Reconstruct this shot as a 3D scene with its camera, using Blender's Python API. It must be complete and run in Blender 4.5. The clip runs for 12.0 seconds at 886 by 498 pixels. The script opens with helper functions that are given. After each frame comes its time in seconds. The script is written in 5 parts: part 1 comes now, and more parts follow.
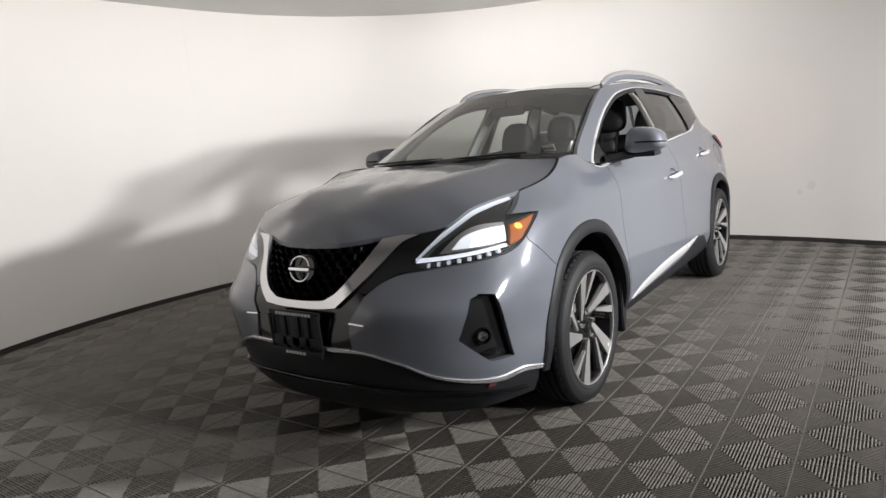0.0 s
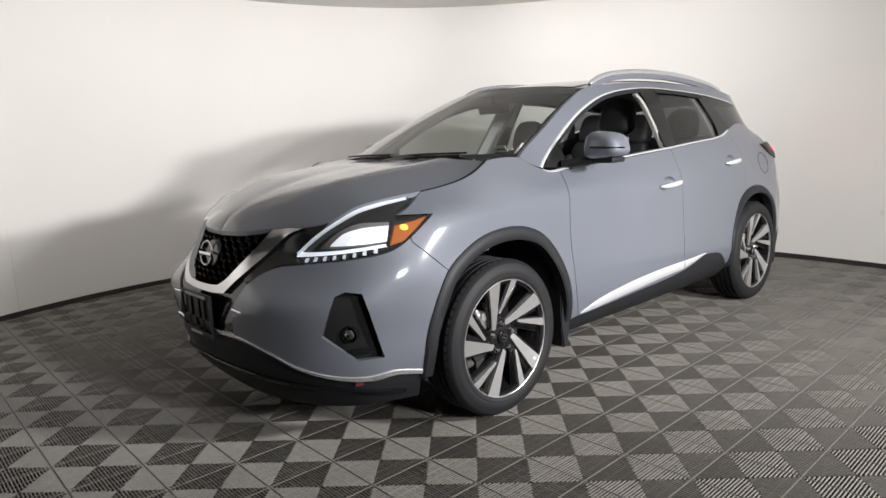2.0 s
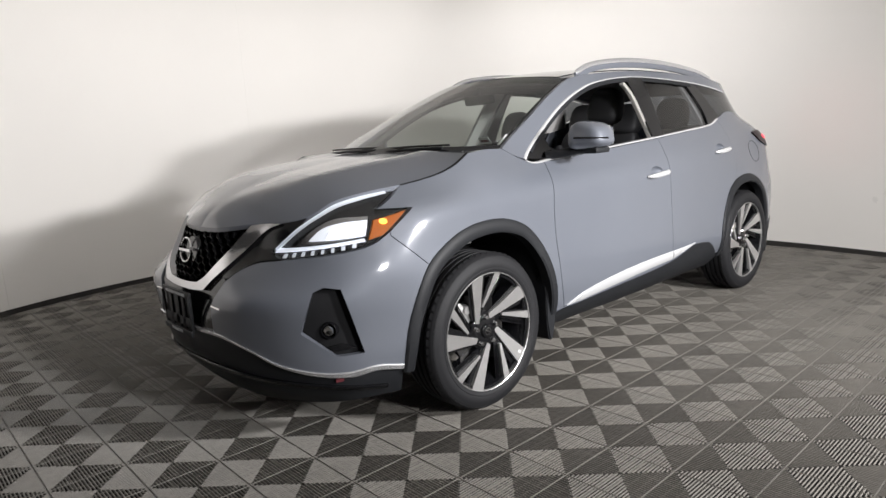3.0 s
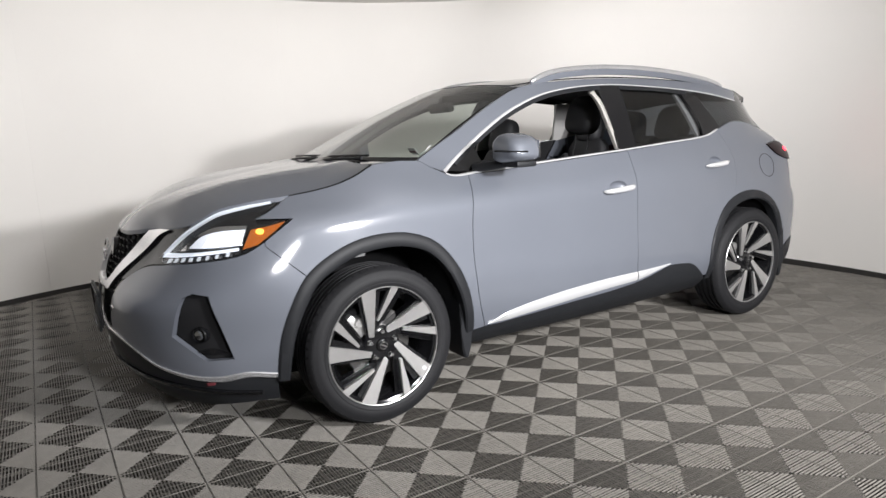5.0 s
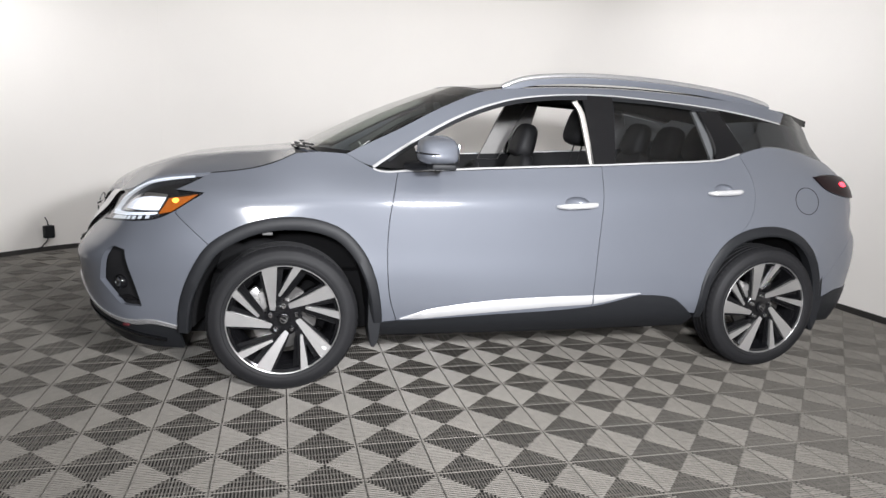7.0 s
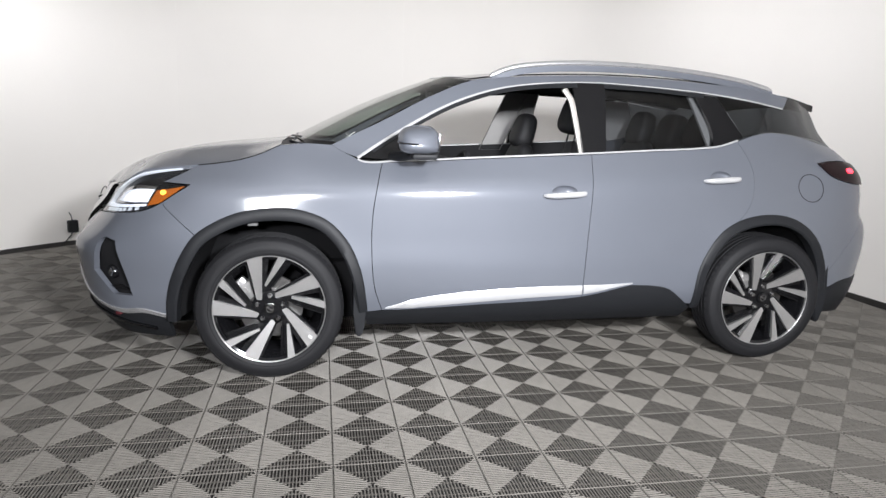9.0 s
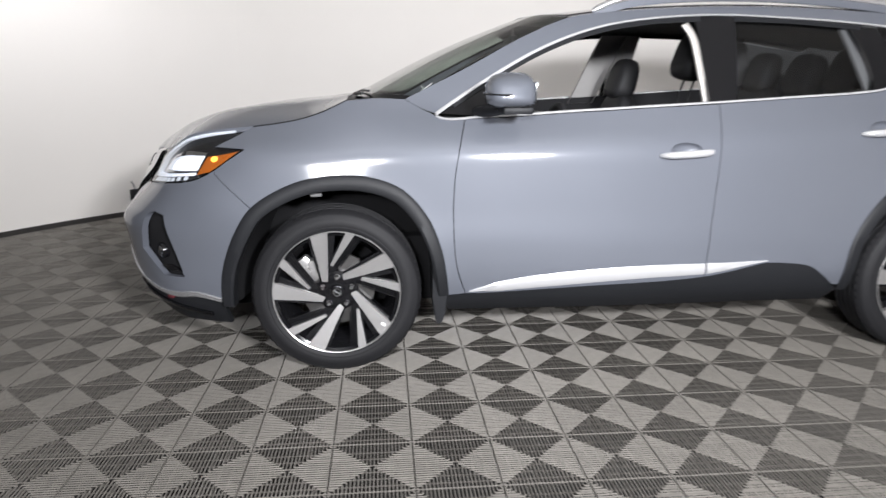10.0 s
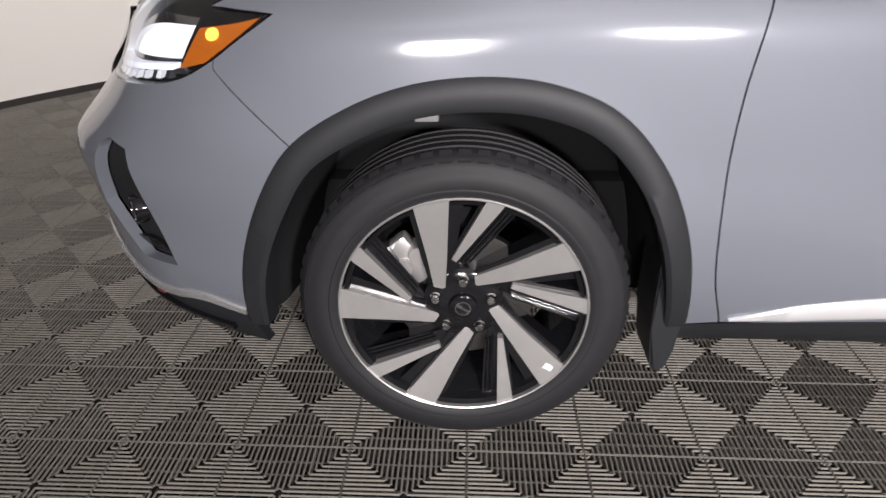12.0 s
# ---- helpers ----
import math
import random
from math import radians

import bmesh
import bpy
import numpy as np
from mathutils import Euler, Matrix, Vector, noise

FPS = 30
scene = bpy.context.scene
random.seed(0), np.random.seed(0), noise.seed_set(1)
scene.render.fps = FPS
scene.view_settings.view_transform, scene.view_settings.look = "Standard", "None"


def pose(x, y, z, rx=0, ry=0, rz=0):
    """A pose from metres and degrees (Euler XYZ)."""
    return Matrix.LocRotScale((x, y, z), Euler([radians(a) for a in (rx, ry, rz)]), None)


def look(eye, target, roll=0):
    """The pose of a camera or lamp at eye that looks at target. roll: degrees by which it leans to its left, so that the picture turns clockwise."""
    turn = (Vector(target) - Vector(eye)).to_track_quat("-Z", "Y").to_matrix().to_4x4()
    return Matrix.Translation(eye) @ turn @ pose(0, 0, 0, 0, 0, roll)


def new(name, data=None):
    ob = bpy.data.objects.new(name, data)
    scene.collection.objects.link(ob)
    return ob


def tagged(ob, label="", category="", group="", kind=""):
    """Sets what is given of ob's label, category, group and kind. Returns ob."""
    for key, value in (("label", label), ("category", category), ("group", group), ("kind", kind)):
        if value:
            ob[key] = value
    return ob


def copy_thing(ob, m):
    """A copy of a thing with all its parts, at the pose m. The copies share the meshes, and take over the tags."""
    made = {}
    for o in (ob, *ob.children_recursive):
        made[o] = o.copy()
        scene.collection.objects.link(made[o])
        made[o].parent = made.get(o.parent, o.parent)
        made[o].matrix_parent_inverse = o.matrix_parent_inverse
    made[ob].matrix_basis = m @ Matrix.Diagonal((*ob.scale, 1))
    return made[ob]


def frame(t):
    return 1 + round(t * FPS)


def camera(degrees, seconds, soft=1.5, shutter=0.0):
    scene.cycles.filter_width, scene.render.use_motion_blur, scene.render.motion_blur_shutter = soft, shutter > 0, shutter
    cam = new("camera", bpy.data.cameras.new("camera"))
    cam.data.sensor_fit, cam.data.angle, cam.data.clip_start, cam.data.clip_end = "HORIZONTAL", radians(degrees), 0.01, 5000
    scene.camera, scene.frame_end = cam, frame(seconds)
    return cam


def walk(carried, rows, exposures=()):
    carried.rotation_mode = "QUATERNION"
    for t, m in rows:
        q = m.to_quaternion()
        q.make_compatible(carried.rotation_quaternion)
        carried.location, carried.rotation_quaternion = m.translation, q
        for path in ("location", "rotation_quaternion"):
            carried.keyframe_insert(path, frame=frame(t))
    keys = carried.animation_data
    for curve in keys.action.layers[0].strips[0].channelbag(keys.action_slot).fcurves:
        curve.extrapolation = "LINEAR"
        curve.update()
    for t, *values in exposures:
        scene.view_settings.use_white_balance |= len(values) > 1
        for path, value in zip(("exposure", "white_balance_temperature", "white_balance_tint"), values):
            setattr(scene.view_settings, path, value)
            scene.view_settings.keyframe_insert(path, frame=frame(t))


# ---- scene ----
from mathutils import geometry

cam = camera(69.0, 12.0, soft=1.45, shutter=0.35)
PATH = [
    (0, (-3.018, -2.196, 1.396), (-1.413, -1.048, 1.068), -5.2),
    (0.5, (-2.76, -2.512, 1.365), (-1.258, -1.232, 1.034), -4.9),
    (1, (-2.523, -2.796, 1.377), (-1.127, -1.405, 1.038), -4.2),
    (1.5, (-2.368, -2.979, 1.373), (-1.042, -1.517, 1.051), -3.0),
    (2, (-2.271, -2.998, 1.362), (-0.945, -1.538, 1.032), -2.6),
    (2.5, (-2.203, -3.021, 1.361), (-0.88, -1.563, 1.008), -2.9),
    (2.7, (-2.194, -3.012, 1.361), (-0.868, -1.557, 1.004), -3.2),
    (4.3, (-1.85, -3.433, 1.355), (-0.65, -1.866, 1.026), -3.1),
    (4.5, (-1.704, -3.488, 1.368), (-0.554, -1.888, 1.022), -2.7),
    (5, (-1.335, -3.623, 1.381), (-0.289, -1.954, 1.035), -2.4),
    (5.5, (-0.979, -3.899, 1.393), (-0.069, -2.15, 1.054), -1.8),
    (6, (-0.597, -4.041, 1.383), (0.164, -2.23, 1.01), -0.5),
    (6.5, (-0.286, -4.213, 1.412), (0.32, -2.343, 1.04), 1.1),
    (7, (-0.016, -4.277, 1.412), (0.473, -2.372, 1.048), 2.7),
    (9, (0.272, -4.349, 1.397), (0.643, -2.422, 1.013), 1.8),
    (9.5, (0.228, -4.162, 1.394), (0.549, -2.233, 0.971), 1.4),
    (10, (0.228, -3.797, 1.339), (0.405, -1.869, 0.837), 0.2),
    (10.5, (0.27, -3.358, 1.351), (0.267, -1.455, 0.736), 1.2),
    (11, (0.15, -2.896, 1.337), (0.125, -1.022, 0.641), 1.3),
    (11.5, (0.092, -2.456, 1.304), (0.011, -0.645, 0.463), 1.9),
    (12, (0.01, -2.193, 1.247), (-0.068, -0.438, 0.29), -0.3),
]

walk(cam, [(t, look(eye, target, roll)) for t, eye, target, roll in PATH],
     [(0.0, 0.13, 6230, 11), (6.0, 0.11, 6120, 11), (9.0, 0.08, 6000, 11), (10.5, 0.02, 6050, 13), (11.2, 0.06, 6050, 15), (12.0, 0.1, 6420, 16)])

# ---- light: a lit booth, with a wide lamp panel behind the camera and added wall fill under the ceiling ----
world = bpy.data.worlds.new("world")
scene.world = world
world.use_nodes = True
world.node_tree.nodes["Background"].inputs["Color"].default_value = (0.8, 0.83, 0.9, 1)
world.node_tree.nodes["Background"].inputs["Strength"].default_value = 0.10


def area_lamp(name, m, width, height, watts, colour=(1, 0.97, 0.93), spread=180):
    lamp = bpy.data.lights.new(name, "AREA")
    lamp.shape, lamp.size, lamp.size_y, lamp.energy, lamp.color = "RECTANGLE", width, height, watts, colour
    lamp.spread = radians(spread)
    ob = new(name, lamp)
    ob.matrix_world = m
    return ob


area_lamp("panel_lamp", look((-0.3, -5.9, 2.0), (0.9, 0, 1.25)), 0.62, 0.3, 92, spread=130)
# added fill under the ceiling: brightens the walls and lifts the car's shadow
area_lamp("ceiling_lamp", look((0.9, 2.2, 2.92), (0.9, 3.9, 1.9)), 4.6, 0.4, 15.5, spread=130)
area_lamp("ceiling_lamp", look((3.2, 0.9, 2.92), (4.6, 1.0, 2.1)), 2.8, 0.4, 14, spread=125)
area_lamp("ceiling_lamp", look((-2.2, 1.6, 2.92), (-3.3, 2.6, 0.9)), 2.0, 0.4, 15, spread=125)
area_lamp("spot_panel", look((1.6, -5.1, 2.14), (1.2, -1.4, 0.5)), 0.5, 0.25, 148, spread=120)
for side in (-1, 1):   # the lit headlamps
    beam = bpy.data.lights.new("headlamp_beam", "SPOT")
    beam.energy, beam.spot_size, beam.spot_blend, beam.shadow_soft_size, beam.color = 3, radians(62), 0.35, 0.03, (0.93, 0.96, 1.0)
    new("headlamp_beam", beam).matrix_world = look((-0.93, side * 0.62, 0.955), (-4.0, side * 0.70, 0.62))

glow = bpy.data.lights.new("tail_lamp_glow", "SPOT")   # the lit tail lamp, which reddens the wall behind it
glow.energy, glow.spot_size, glow.spot_blend, glow.shadow_soft_size, glow.color = 1.4, radians(80), 1.0, 0.03, (1.0, 0.10, 0.10)
new("tail_lamp_glow", glow).matrix_world = look((3.80, -0.80, 1.20), (4.8, -1.0, 1.27))


# ---- materials ----
def mat(name, colour, rough=0.5, metal=0.0, vary=0.0, scale=20.0, bump=0.0, bump_scale=200.0, coat=0.0, spec=0.5, emit=0.0, random_tint=0.0):
    m = bpy.data.materials.new(name)
    m.use_nodes = True
    nt = m.node_tree
    b = nt.nodes["Principled BSDF"]
    b.inputs["Base Color"].default_value = (*colour, 1)
    b.inputs["Roughness"].default_value, b.inputs["Metallic"].default_value = rough, metal
    b.inputs["Coat Weight"].default_value, b.inputs["Specular IOR Level"].default_value = coat, spec
    b.inputs["Coat Roughness"].default_value = 0.1
    if emit:
        b.inputs["Emission Color"].default_value, b.inputs["Emission Strength"].default_value = (*colour, 1), emit
    place = nt.nodes.new("ShaderNodeTexCoord")
    if vary or random_tint:
        n1, n2 = nt.nodes.new("ShaderNodeTexNoise"), nt.nodes.new("ShaderNodeTexNoise")
        n1.inputs["Scale"].default_value, n2.inputs["Scale"].default_value = scale, scale / 9
        n1.inputs["Detail"].default_value = n2.inputs["Detail"].default_value = 5
        for n in (n1, n2):
            nt.links.new(place.outputs["Object"], n.inputs["Vector"])
        add = nt.nodes.new("ShaderNodeMath")
        add.operation = "ADD"
        nt.links.new(n1.outputs["Fac"], add.inputs[0])
        nt.links.new(n2.outputs["Fac"], add.inputs[1])
        ramp = nt.nodes.new("ShaderNodeMapRange")
        ramp.inputs["From Min"].default_value, ramp.inputs["From Max"].default_value = 0.6, 1.4
        ramp.inputs["To Min"].default_value, ramp.inputs["To Max"].default_value = 1 - vary, 1 + vary
        nt.links.new(add.outputs[0], ramp.inputs["Value"])
        last = ramp.outputs[0]
        if random_tint:
            info, rr, mul = nt.nodes.new("ShaderNodeObjectInfo"), nt.nodes.new("ShaderNodeMapRange"), nt.nodes.new("ShaderNodeMath")
            rr.inputs["To Min"].default_value, rr.inputs["To Max"].default_value = 1 - random_tint, 1 + random_tint
            mul.operation = "MULTIPLY"
            nt.links.new(info.outputs["Random"], rr.inputs["Value"])
            nt.links.new(rr.outputs[0], mul.inputs[0])
            nt.links.new(last, mul.inputs[1])
            last = mul.outputs[0]
        hsv = nt.nodes.new("ShaderNodeHueSaturation")
        hsv.inputs["Color"].default_value = (*colour, 1)
        nt.links.new(last, hsv.inputs["Value"])
        nt.links.new(hsv.outputs[0], b.inputs["Base Color"])
    if bump:
        n3, bp = nt.nodes.new("ShaderNodeTexNoise"), nt.nodes.new("ShaderNodeBump")
        n3.inputs["Scale"].default_value, n3.inputs["Detail"].default_value = bump_scale, 4
        bp.inputs["Strength"].default_value, bp.inputs["Distance"].default_value = bump, 0.002
        nt.links.new(place.outputs["Object"], n3.inputs["Vector"])
        nt.links.new(n3.outputs["Fac"], bp.inputs["Height"])
        nt.links.new(bp.outputs[0], b.inputs["Normal"])
    return m


def glass(name, colour, clear, rough=0.0, steep=4.0):
    """Thin tinted pane: partly see-through, with a reflecting face."""
    m = bpy.data.materials.new(name)
    m.use_nodes = True
    nt = m.node_tree
    nt.nodes.remove(nt.nodes["Principled BSDF"])
    through_pane, gloss, mix, edge = (nt.nodes.new("ShaderNodeBsdfTransparent"), nt.nodes.new("ShaderNodeBsdfGlossy"),
                                      nt.nodes.new("ShaderNodeMixShader"), nt.nodes.new("ShaderNodeLayerWeight"))
    power, scaled = nt.nodes.new("ShaderNodeMath"), nt.nodes.new("ShaderNodeMapRange")
    through_pane.inputs["Color"].default_value = (*[c * clear for c in colour], 1)
    gloss.inputs["Roughness"].default_value = rough
    edge.inputs["Blend"].default_value = 0.5
    power.operation = "POWER"
    power.inputs[1].default_value = steep
    scaled.inputs["To Min"].default_value, scaled.inputs["To Max"].default_value = 0.07, 1.0
    nt.links.new(edge.outputs["Facing"], power.inputs[0])
    nt.links.new(power.outputs[0], scaled.inputs["Value"])
    nt.links.new(scaled.outputs[0], mix.inputs[0])
    nt.links.new(through_pane.outputs[0], mix.inputs[1])
    nt.links.new(gloss.outputs[0], mix.inputs[2])
    nt.links.new(mix.outputs[0], nt.nodes["Material Output"].inputs["Surface"])
    return m


PAINT = mat("grey_paint", (0.138, 0.148, 0.173), 0.5, 0.16, vary=0.03, scale=3, coat=1.0, spec=0.2)
WALL = mat("white_wall", (0.87, 0.84, 0.80), 0.75, vary=0.02, scale=1.2, bump=0.08, bump_scale=60)
DARKWALL = mat("dark_unseen_wall", (0.05, 0.049, 0.048), 0.8, vary=0.05, scale=2)
BACKWALL = mat("grey_back_wall", (0.24, 0.235, 0.225), 0.8, vary=0.05, scale=2)
CEILING = mat("pale_ceiling", (0.78, 0.765, 0.74), 0.9, vary=0.03, scale=2)
TILE = mat("grey_plastic_tile", (0.162, 0.151, 0.134), 0.4, vary=0.2, scale=24, bump=0.15, bump_scale=300, random_tint=0.06)
SLAB = mat("dark_slab", (0.012, 0.011, 0.010), 0.9, vary=0.2)
TRIM = mat("black_baseboard", (0.03, 0.028, 0.026), 0.6, vary=0.2)
CLAD = mat("black_plastic_cladding", (0.016, 0.0168, 0.019), 0.5, vary=0.06, scale=40, bump=0.12, bump_scale=700, spec=0.25)
GLOSSBLACK = mat("gloss_black", (0.007, 0.007, 0.008), 0.12, coat=0.3, spec=0.35)
CHROME = mat("chrome", (0.78, 0.78, 0.79), 0.1, 1.0, vary=0.02, scale=30)
SATIN = mat("satin_chrome", (0.66, 0.66, 0.675), 0.14, 1.0, vary=0.02, scale=30)
SILVER = mat("bright_silver_trim", (0.82, 0.82, 0.83), 0.24, 0.5, vary=0.02, scale=30, coat=0.3)
RAIL = mat("brushed_rail", (0.72, 0.72, 0.735), 0.26, 0.8, vary=0.02, scale=30)
MACHINED = mat("machined_alloy", (0.66, 0.65, 0.64), 0.3, 0.8, vary=0.04, scale=60, bump=0.06, bump_scale=900)
RUBBER = mat("tyre_rubber", (0.0145, 0.0145, 0.016), 0.62, spec=0.3, vary=0.12, scale=30, bump=0.1, bump_scale=400)
DARK = mat("dark_underside", (0.014, 0.014, 0.015), 0.85, vary=0.1, spec=0.1)
LEATHER = mat("black_leather", (0.022, 0.022, 0.024), 0.62, vary=0.08, scale=60, bump=0.2, bump_scale=350)
HEADLINER = mat("grey_headliner", (0.16, 0.16, 0.16), 0.9, vary=0.04)
PILLAR_LINING = mat("light_grey_lining", (0.42, 0.41, 0.40), 0.8, vary=0.04)
BELT = mat("pale_seat_belt", (0.70, 0.68, 0.65), 0.7, vary=0.04)
STEEL = mat("brake_steel", (0.2, 0.195, 0.19), 0.35, 1.0, vary=0.1, scale=50)
AMBER = mat("amber_lens", (0.36, 0.095, 0.01), 0.2, emit=0.04)
AMBER_GLOW = mat("amber_bulb", (1.0, 0.42, 0.05), 0.3, emit=2.5)
LED = mat("white_led", (0.95, 0.97, 1.0), 0.3, emit=1.6)
LED_STRIP = mat("lit_strip", (0.8, 0.83, 0.88), 0.3, vary=0.1, scale=90, emit=0.42)
LED_SOFT = mat("daylight_strip", (0.62, 0.65, 0.69), 0.3, emit=0.26)
REDLENS = mat("red_lens", (0.010, 0.003, 0.004), 0.3, spec=0.3)
RED_GLOW = mat("red_bulb", (1.0, 0.03, 0.05), 0.3, emit=4.5)
SCUFF = mat("worn_wall_paint", (0.80, 0.77, 0.735), 0.7, vary=0.05, scale=20)
PAPER = mat("white_paper", (0.8, 0.8, 0.8), 0.8)
REDPRINT = mat("red_print", (0.14, 0.025, 0.032), 0.7)
GREYPRINT = mat("grey_print", (0.55, 0.56, 0.58), 0.5)
CLEAR = glass("clear_glass", (0.80, 0.88, 0.82), 0.74, steep=2.6)
TINT = glass("privacy_glass", (0.9, 0.95, 1.0), 0.33)
DEEP_TINT = glass("deep_privacy_glass", (0.9, 0.95, 1.0), 0.2)
ROOFGLASS = mat("dark_roof_glass", (0.012, 0.011, 0.012), 0.06, coat=0.3)
LENS = glass("lamp_lens", (1, 1, 1), 0.96)

# ---- the body's skin: a plan outline, and how far each height lies inside it ----
def hermite(xs, ys, x):
    """Smooth curve through (xs, ys); ys may hold columns. x is an array."""
    xs, ys, x = np.asarray(xs, float), np.asarray(ys, float), np.clip(np.asarray(x, float), xs[0], xs[-1])
    slope = np.diff(ys, axis=0) / np.diff(xs).reshape(-1, *[1] * (ys.ndim - 1))
    tang = np.concatenate([slope[:1], (slope[:-1] + slope[1:]) / 2, slope[-1:]])
    k = np.clip(np.searchsorted(xs, x, side="right") - 1, 0, len(xs) - 2)
    h = xs[k + 1] - xs[k]
    u = (x - xs[k]) / h
    if ys.ndim > 1:
        h, u = h[..., None], u[..., None]
    return ((1 + 2 * u) * (1 - u) ** 2 * ys[k] + u * (1 - u) ** 2 * h * tang[k]
            + u * u * (3 - 2 * u) * ys[k + 1] + u * u * (u - 1) * h * tang[k + 1])


PLAN = [(-1.125, 0), (-1.118, 0.2), (-1.09, 0.38), (-1.03, 0.55), (-0.93, 0.70), (-0.80, 0.815), (-0.65, 0.88), (-0.45, 0.925),
        (-0.2, 0.945), (0.1, 0.955), (0.7, 0.957), (1.3, 0.957), (1.9, 0.957), (2.4, 0.955), (2.825, 0.95), (3.1, 0.93), (3.29, 0.905),
        (3.47, 0.85), (3.60, 0.74), (3.68, 0.55), (3.72, 0.3), (3.735, 0)]
_k = np.arange(len(PLAN))
_fine = hermite(_k, PLAN, np.linspace(0, len(PLAN) - 1, 3000))
_len = np.concatenate([[0], np.cumsum(np.hypot(*np.diff(_fine, axis=0).T))])
_at0 = np.interp(0.0, _fine[:1500, 0], _len[:1500])
PLAN_S = _len - _at0
S0, S1 = PLAN_S[0], PLAN_S[-1]


def s_of_y(y):
    """Place along the outline where its front half-width is y."""
    return float(np.interp(y, _fine[:800, 1], PLAN_S[:800]))


def s_of_x(x):
    return float(np.interp(x, _fine[:, 0], PLAN_S))


# insets by height, at stations along the outline
STATIONS = [
    (S0, [(0.2, 0.16), (0.3, 0.07), (0.4, 0.02), (0.55, 0), (0.7, 0.02), (0.8, 0.045), (0.9, 0.08), (1.0, 0.15), (1.1, 0.32), (1.7, 0.9)]),
    (s_of_y(0.22), [(0.2, 0.16), (0.3, 0.07), (0.4, 0.02), (0.55, 0), (0.7, 0.022), (0.8, 0.055), (0.9, 0.10), (1.0, 0.155), (1.1, 0.3), (1.7, 0.9)]),
    (s_of_y(0.52), [(0.2, 0.15), (0.3, 0.06), (0.4, 0.022), (0.5, 0.004), (0.6, -0.012), (0.68, -0.022), (0.715, -0.014), (0.75, 0.018), (0.8, 0.065), (0.9, 0.148), (1.0, 0.195), (1.1, 0.26), (1.7, 0.7)]),
    (s_of_x(-0.62), [(0.2, 0.09), (0.3, 0.03), (0.4, 0.006), (0.55, 0.0), (0.7, -0.008), (0.8, 0.002), (0.9, 0.035), (1.0, 0.085), (1.1, 0.17), (1.7, 0.6)]),
    (s_of_x(-0.36), [(0.2, 0.06), (0.33, 0.02), (0.45, 0.0), (0.6, 0.0), (0.75, 0.004), (0.85, 0.016), (0.95, 0.031), (1.0, 0.043), (1.05, 0.069), (1.13, 0.165), (1.7, 0.6)]),
    (s_of_x(0.06), [(0.2, 0.15), (0.27, 0.08), (0.33, 0.035), (0.45, 0.008), (0.6, 0.011), (0.75, 0.025), (0.88, 0.0375), (0.96, 0.0455), (0.985, 0.0485), (1.0, 0.051), (1.015, 0.0545), (1.04, 0.0625), (1.08, 0.079), (1.13, 0.105), (1.24, 0.18), (1.7, 0.5)]),
    (s_of_x(0.5), [(0.2, 0.19), (0.27, 0.105), (0.33, 0.05), (0.45, 0.012), (0.6, 0.005), (0.75, 0.022), (0.88, 0.0355), (0.96, 0.044), (0.985, 0.047), (1.0, 0.0495), (1.015, 0.053), (1.04, 0.061), (1.08, 0.082), (1.12, 0.112), (1.2, 0.183), (1.3, 0.235), (1.7, 0.435)]),
    (s_of_x(1.3), [(0.2, 0.19), (0.27, 0.105), (0.33, 0.05), (0.42, 0.012), (0.55, 0.004), (0.75, 0.022), (0.88, 0.033), (0.96, 0.0395), (0.985, 0.042), (1.0, 0.044), (1.015, 0.047), (1.04, 0.0545), (1.08, 0.071), (1.13, 0.101), (1.2, 0.140), (1.6, 0.34), (1.7, 0.42)]),
    (s_of_x(2.4), [(0.2, 0.19), (0.27, 0.105), (0.33, 0.05), (0.42, 0.012), (0.55, 0.004), (0.75, 0.016), (0.84, 0.028), (0.92, 0.039), (0.98, 0.049), (1.02, 0.0565), (1.06, 0.0665), (1.1, 0.081), (1.15, 0.106), (1.2, 0.134), (1.6, 0.34), (1.7, 0.42)]),
    (s_of_x(3.0), [(0.2, 0.06), (0.4, 0.01), (0.55, 0.0), (0.75, 0.0), (0.9, 0.035), (1.0, 0.068), (1.1, 0.1), (1.2, 0.14), (1.3, 0.19), (1.5, 0.29), (1.7, 0.4)]),
    (s_of_x(3.38), [(0.2, 0.08), (0.35, 0.015), (0.5, 0.0), (0.75, 0.0), (0.9, 0.02), (1.0, 0.038), (1.13, 0.072), (1.22, 0.145), (1.32, 0.265), (1.5, 0.38), (1.7, 0.5)]),
    (s_of_x(3.64), [(0.2, 0.1), (0.4, 0.02), (0.55, -0.015), (0.7, -0.03), (0.8, -0.015), (0.87, 0.025), (1.0, 0.035), (1.13, 0.085), (1.3, 0.29), (1.52, 0.41), (1.7, 0.6)]),
    (S1, [(0.2, 0.1), (0.4, 0.02), (0.55, -0.015), (0.7, -0.03), (0.8, -0.015), (0.87, 0.03), (1.0, 0.045), (1.13, 0.10), (1.3, 0.30), (1.52, 0.43), (1.7, 0.6)]),
]
AXLES = (0.0, 2.83)


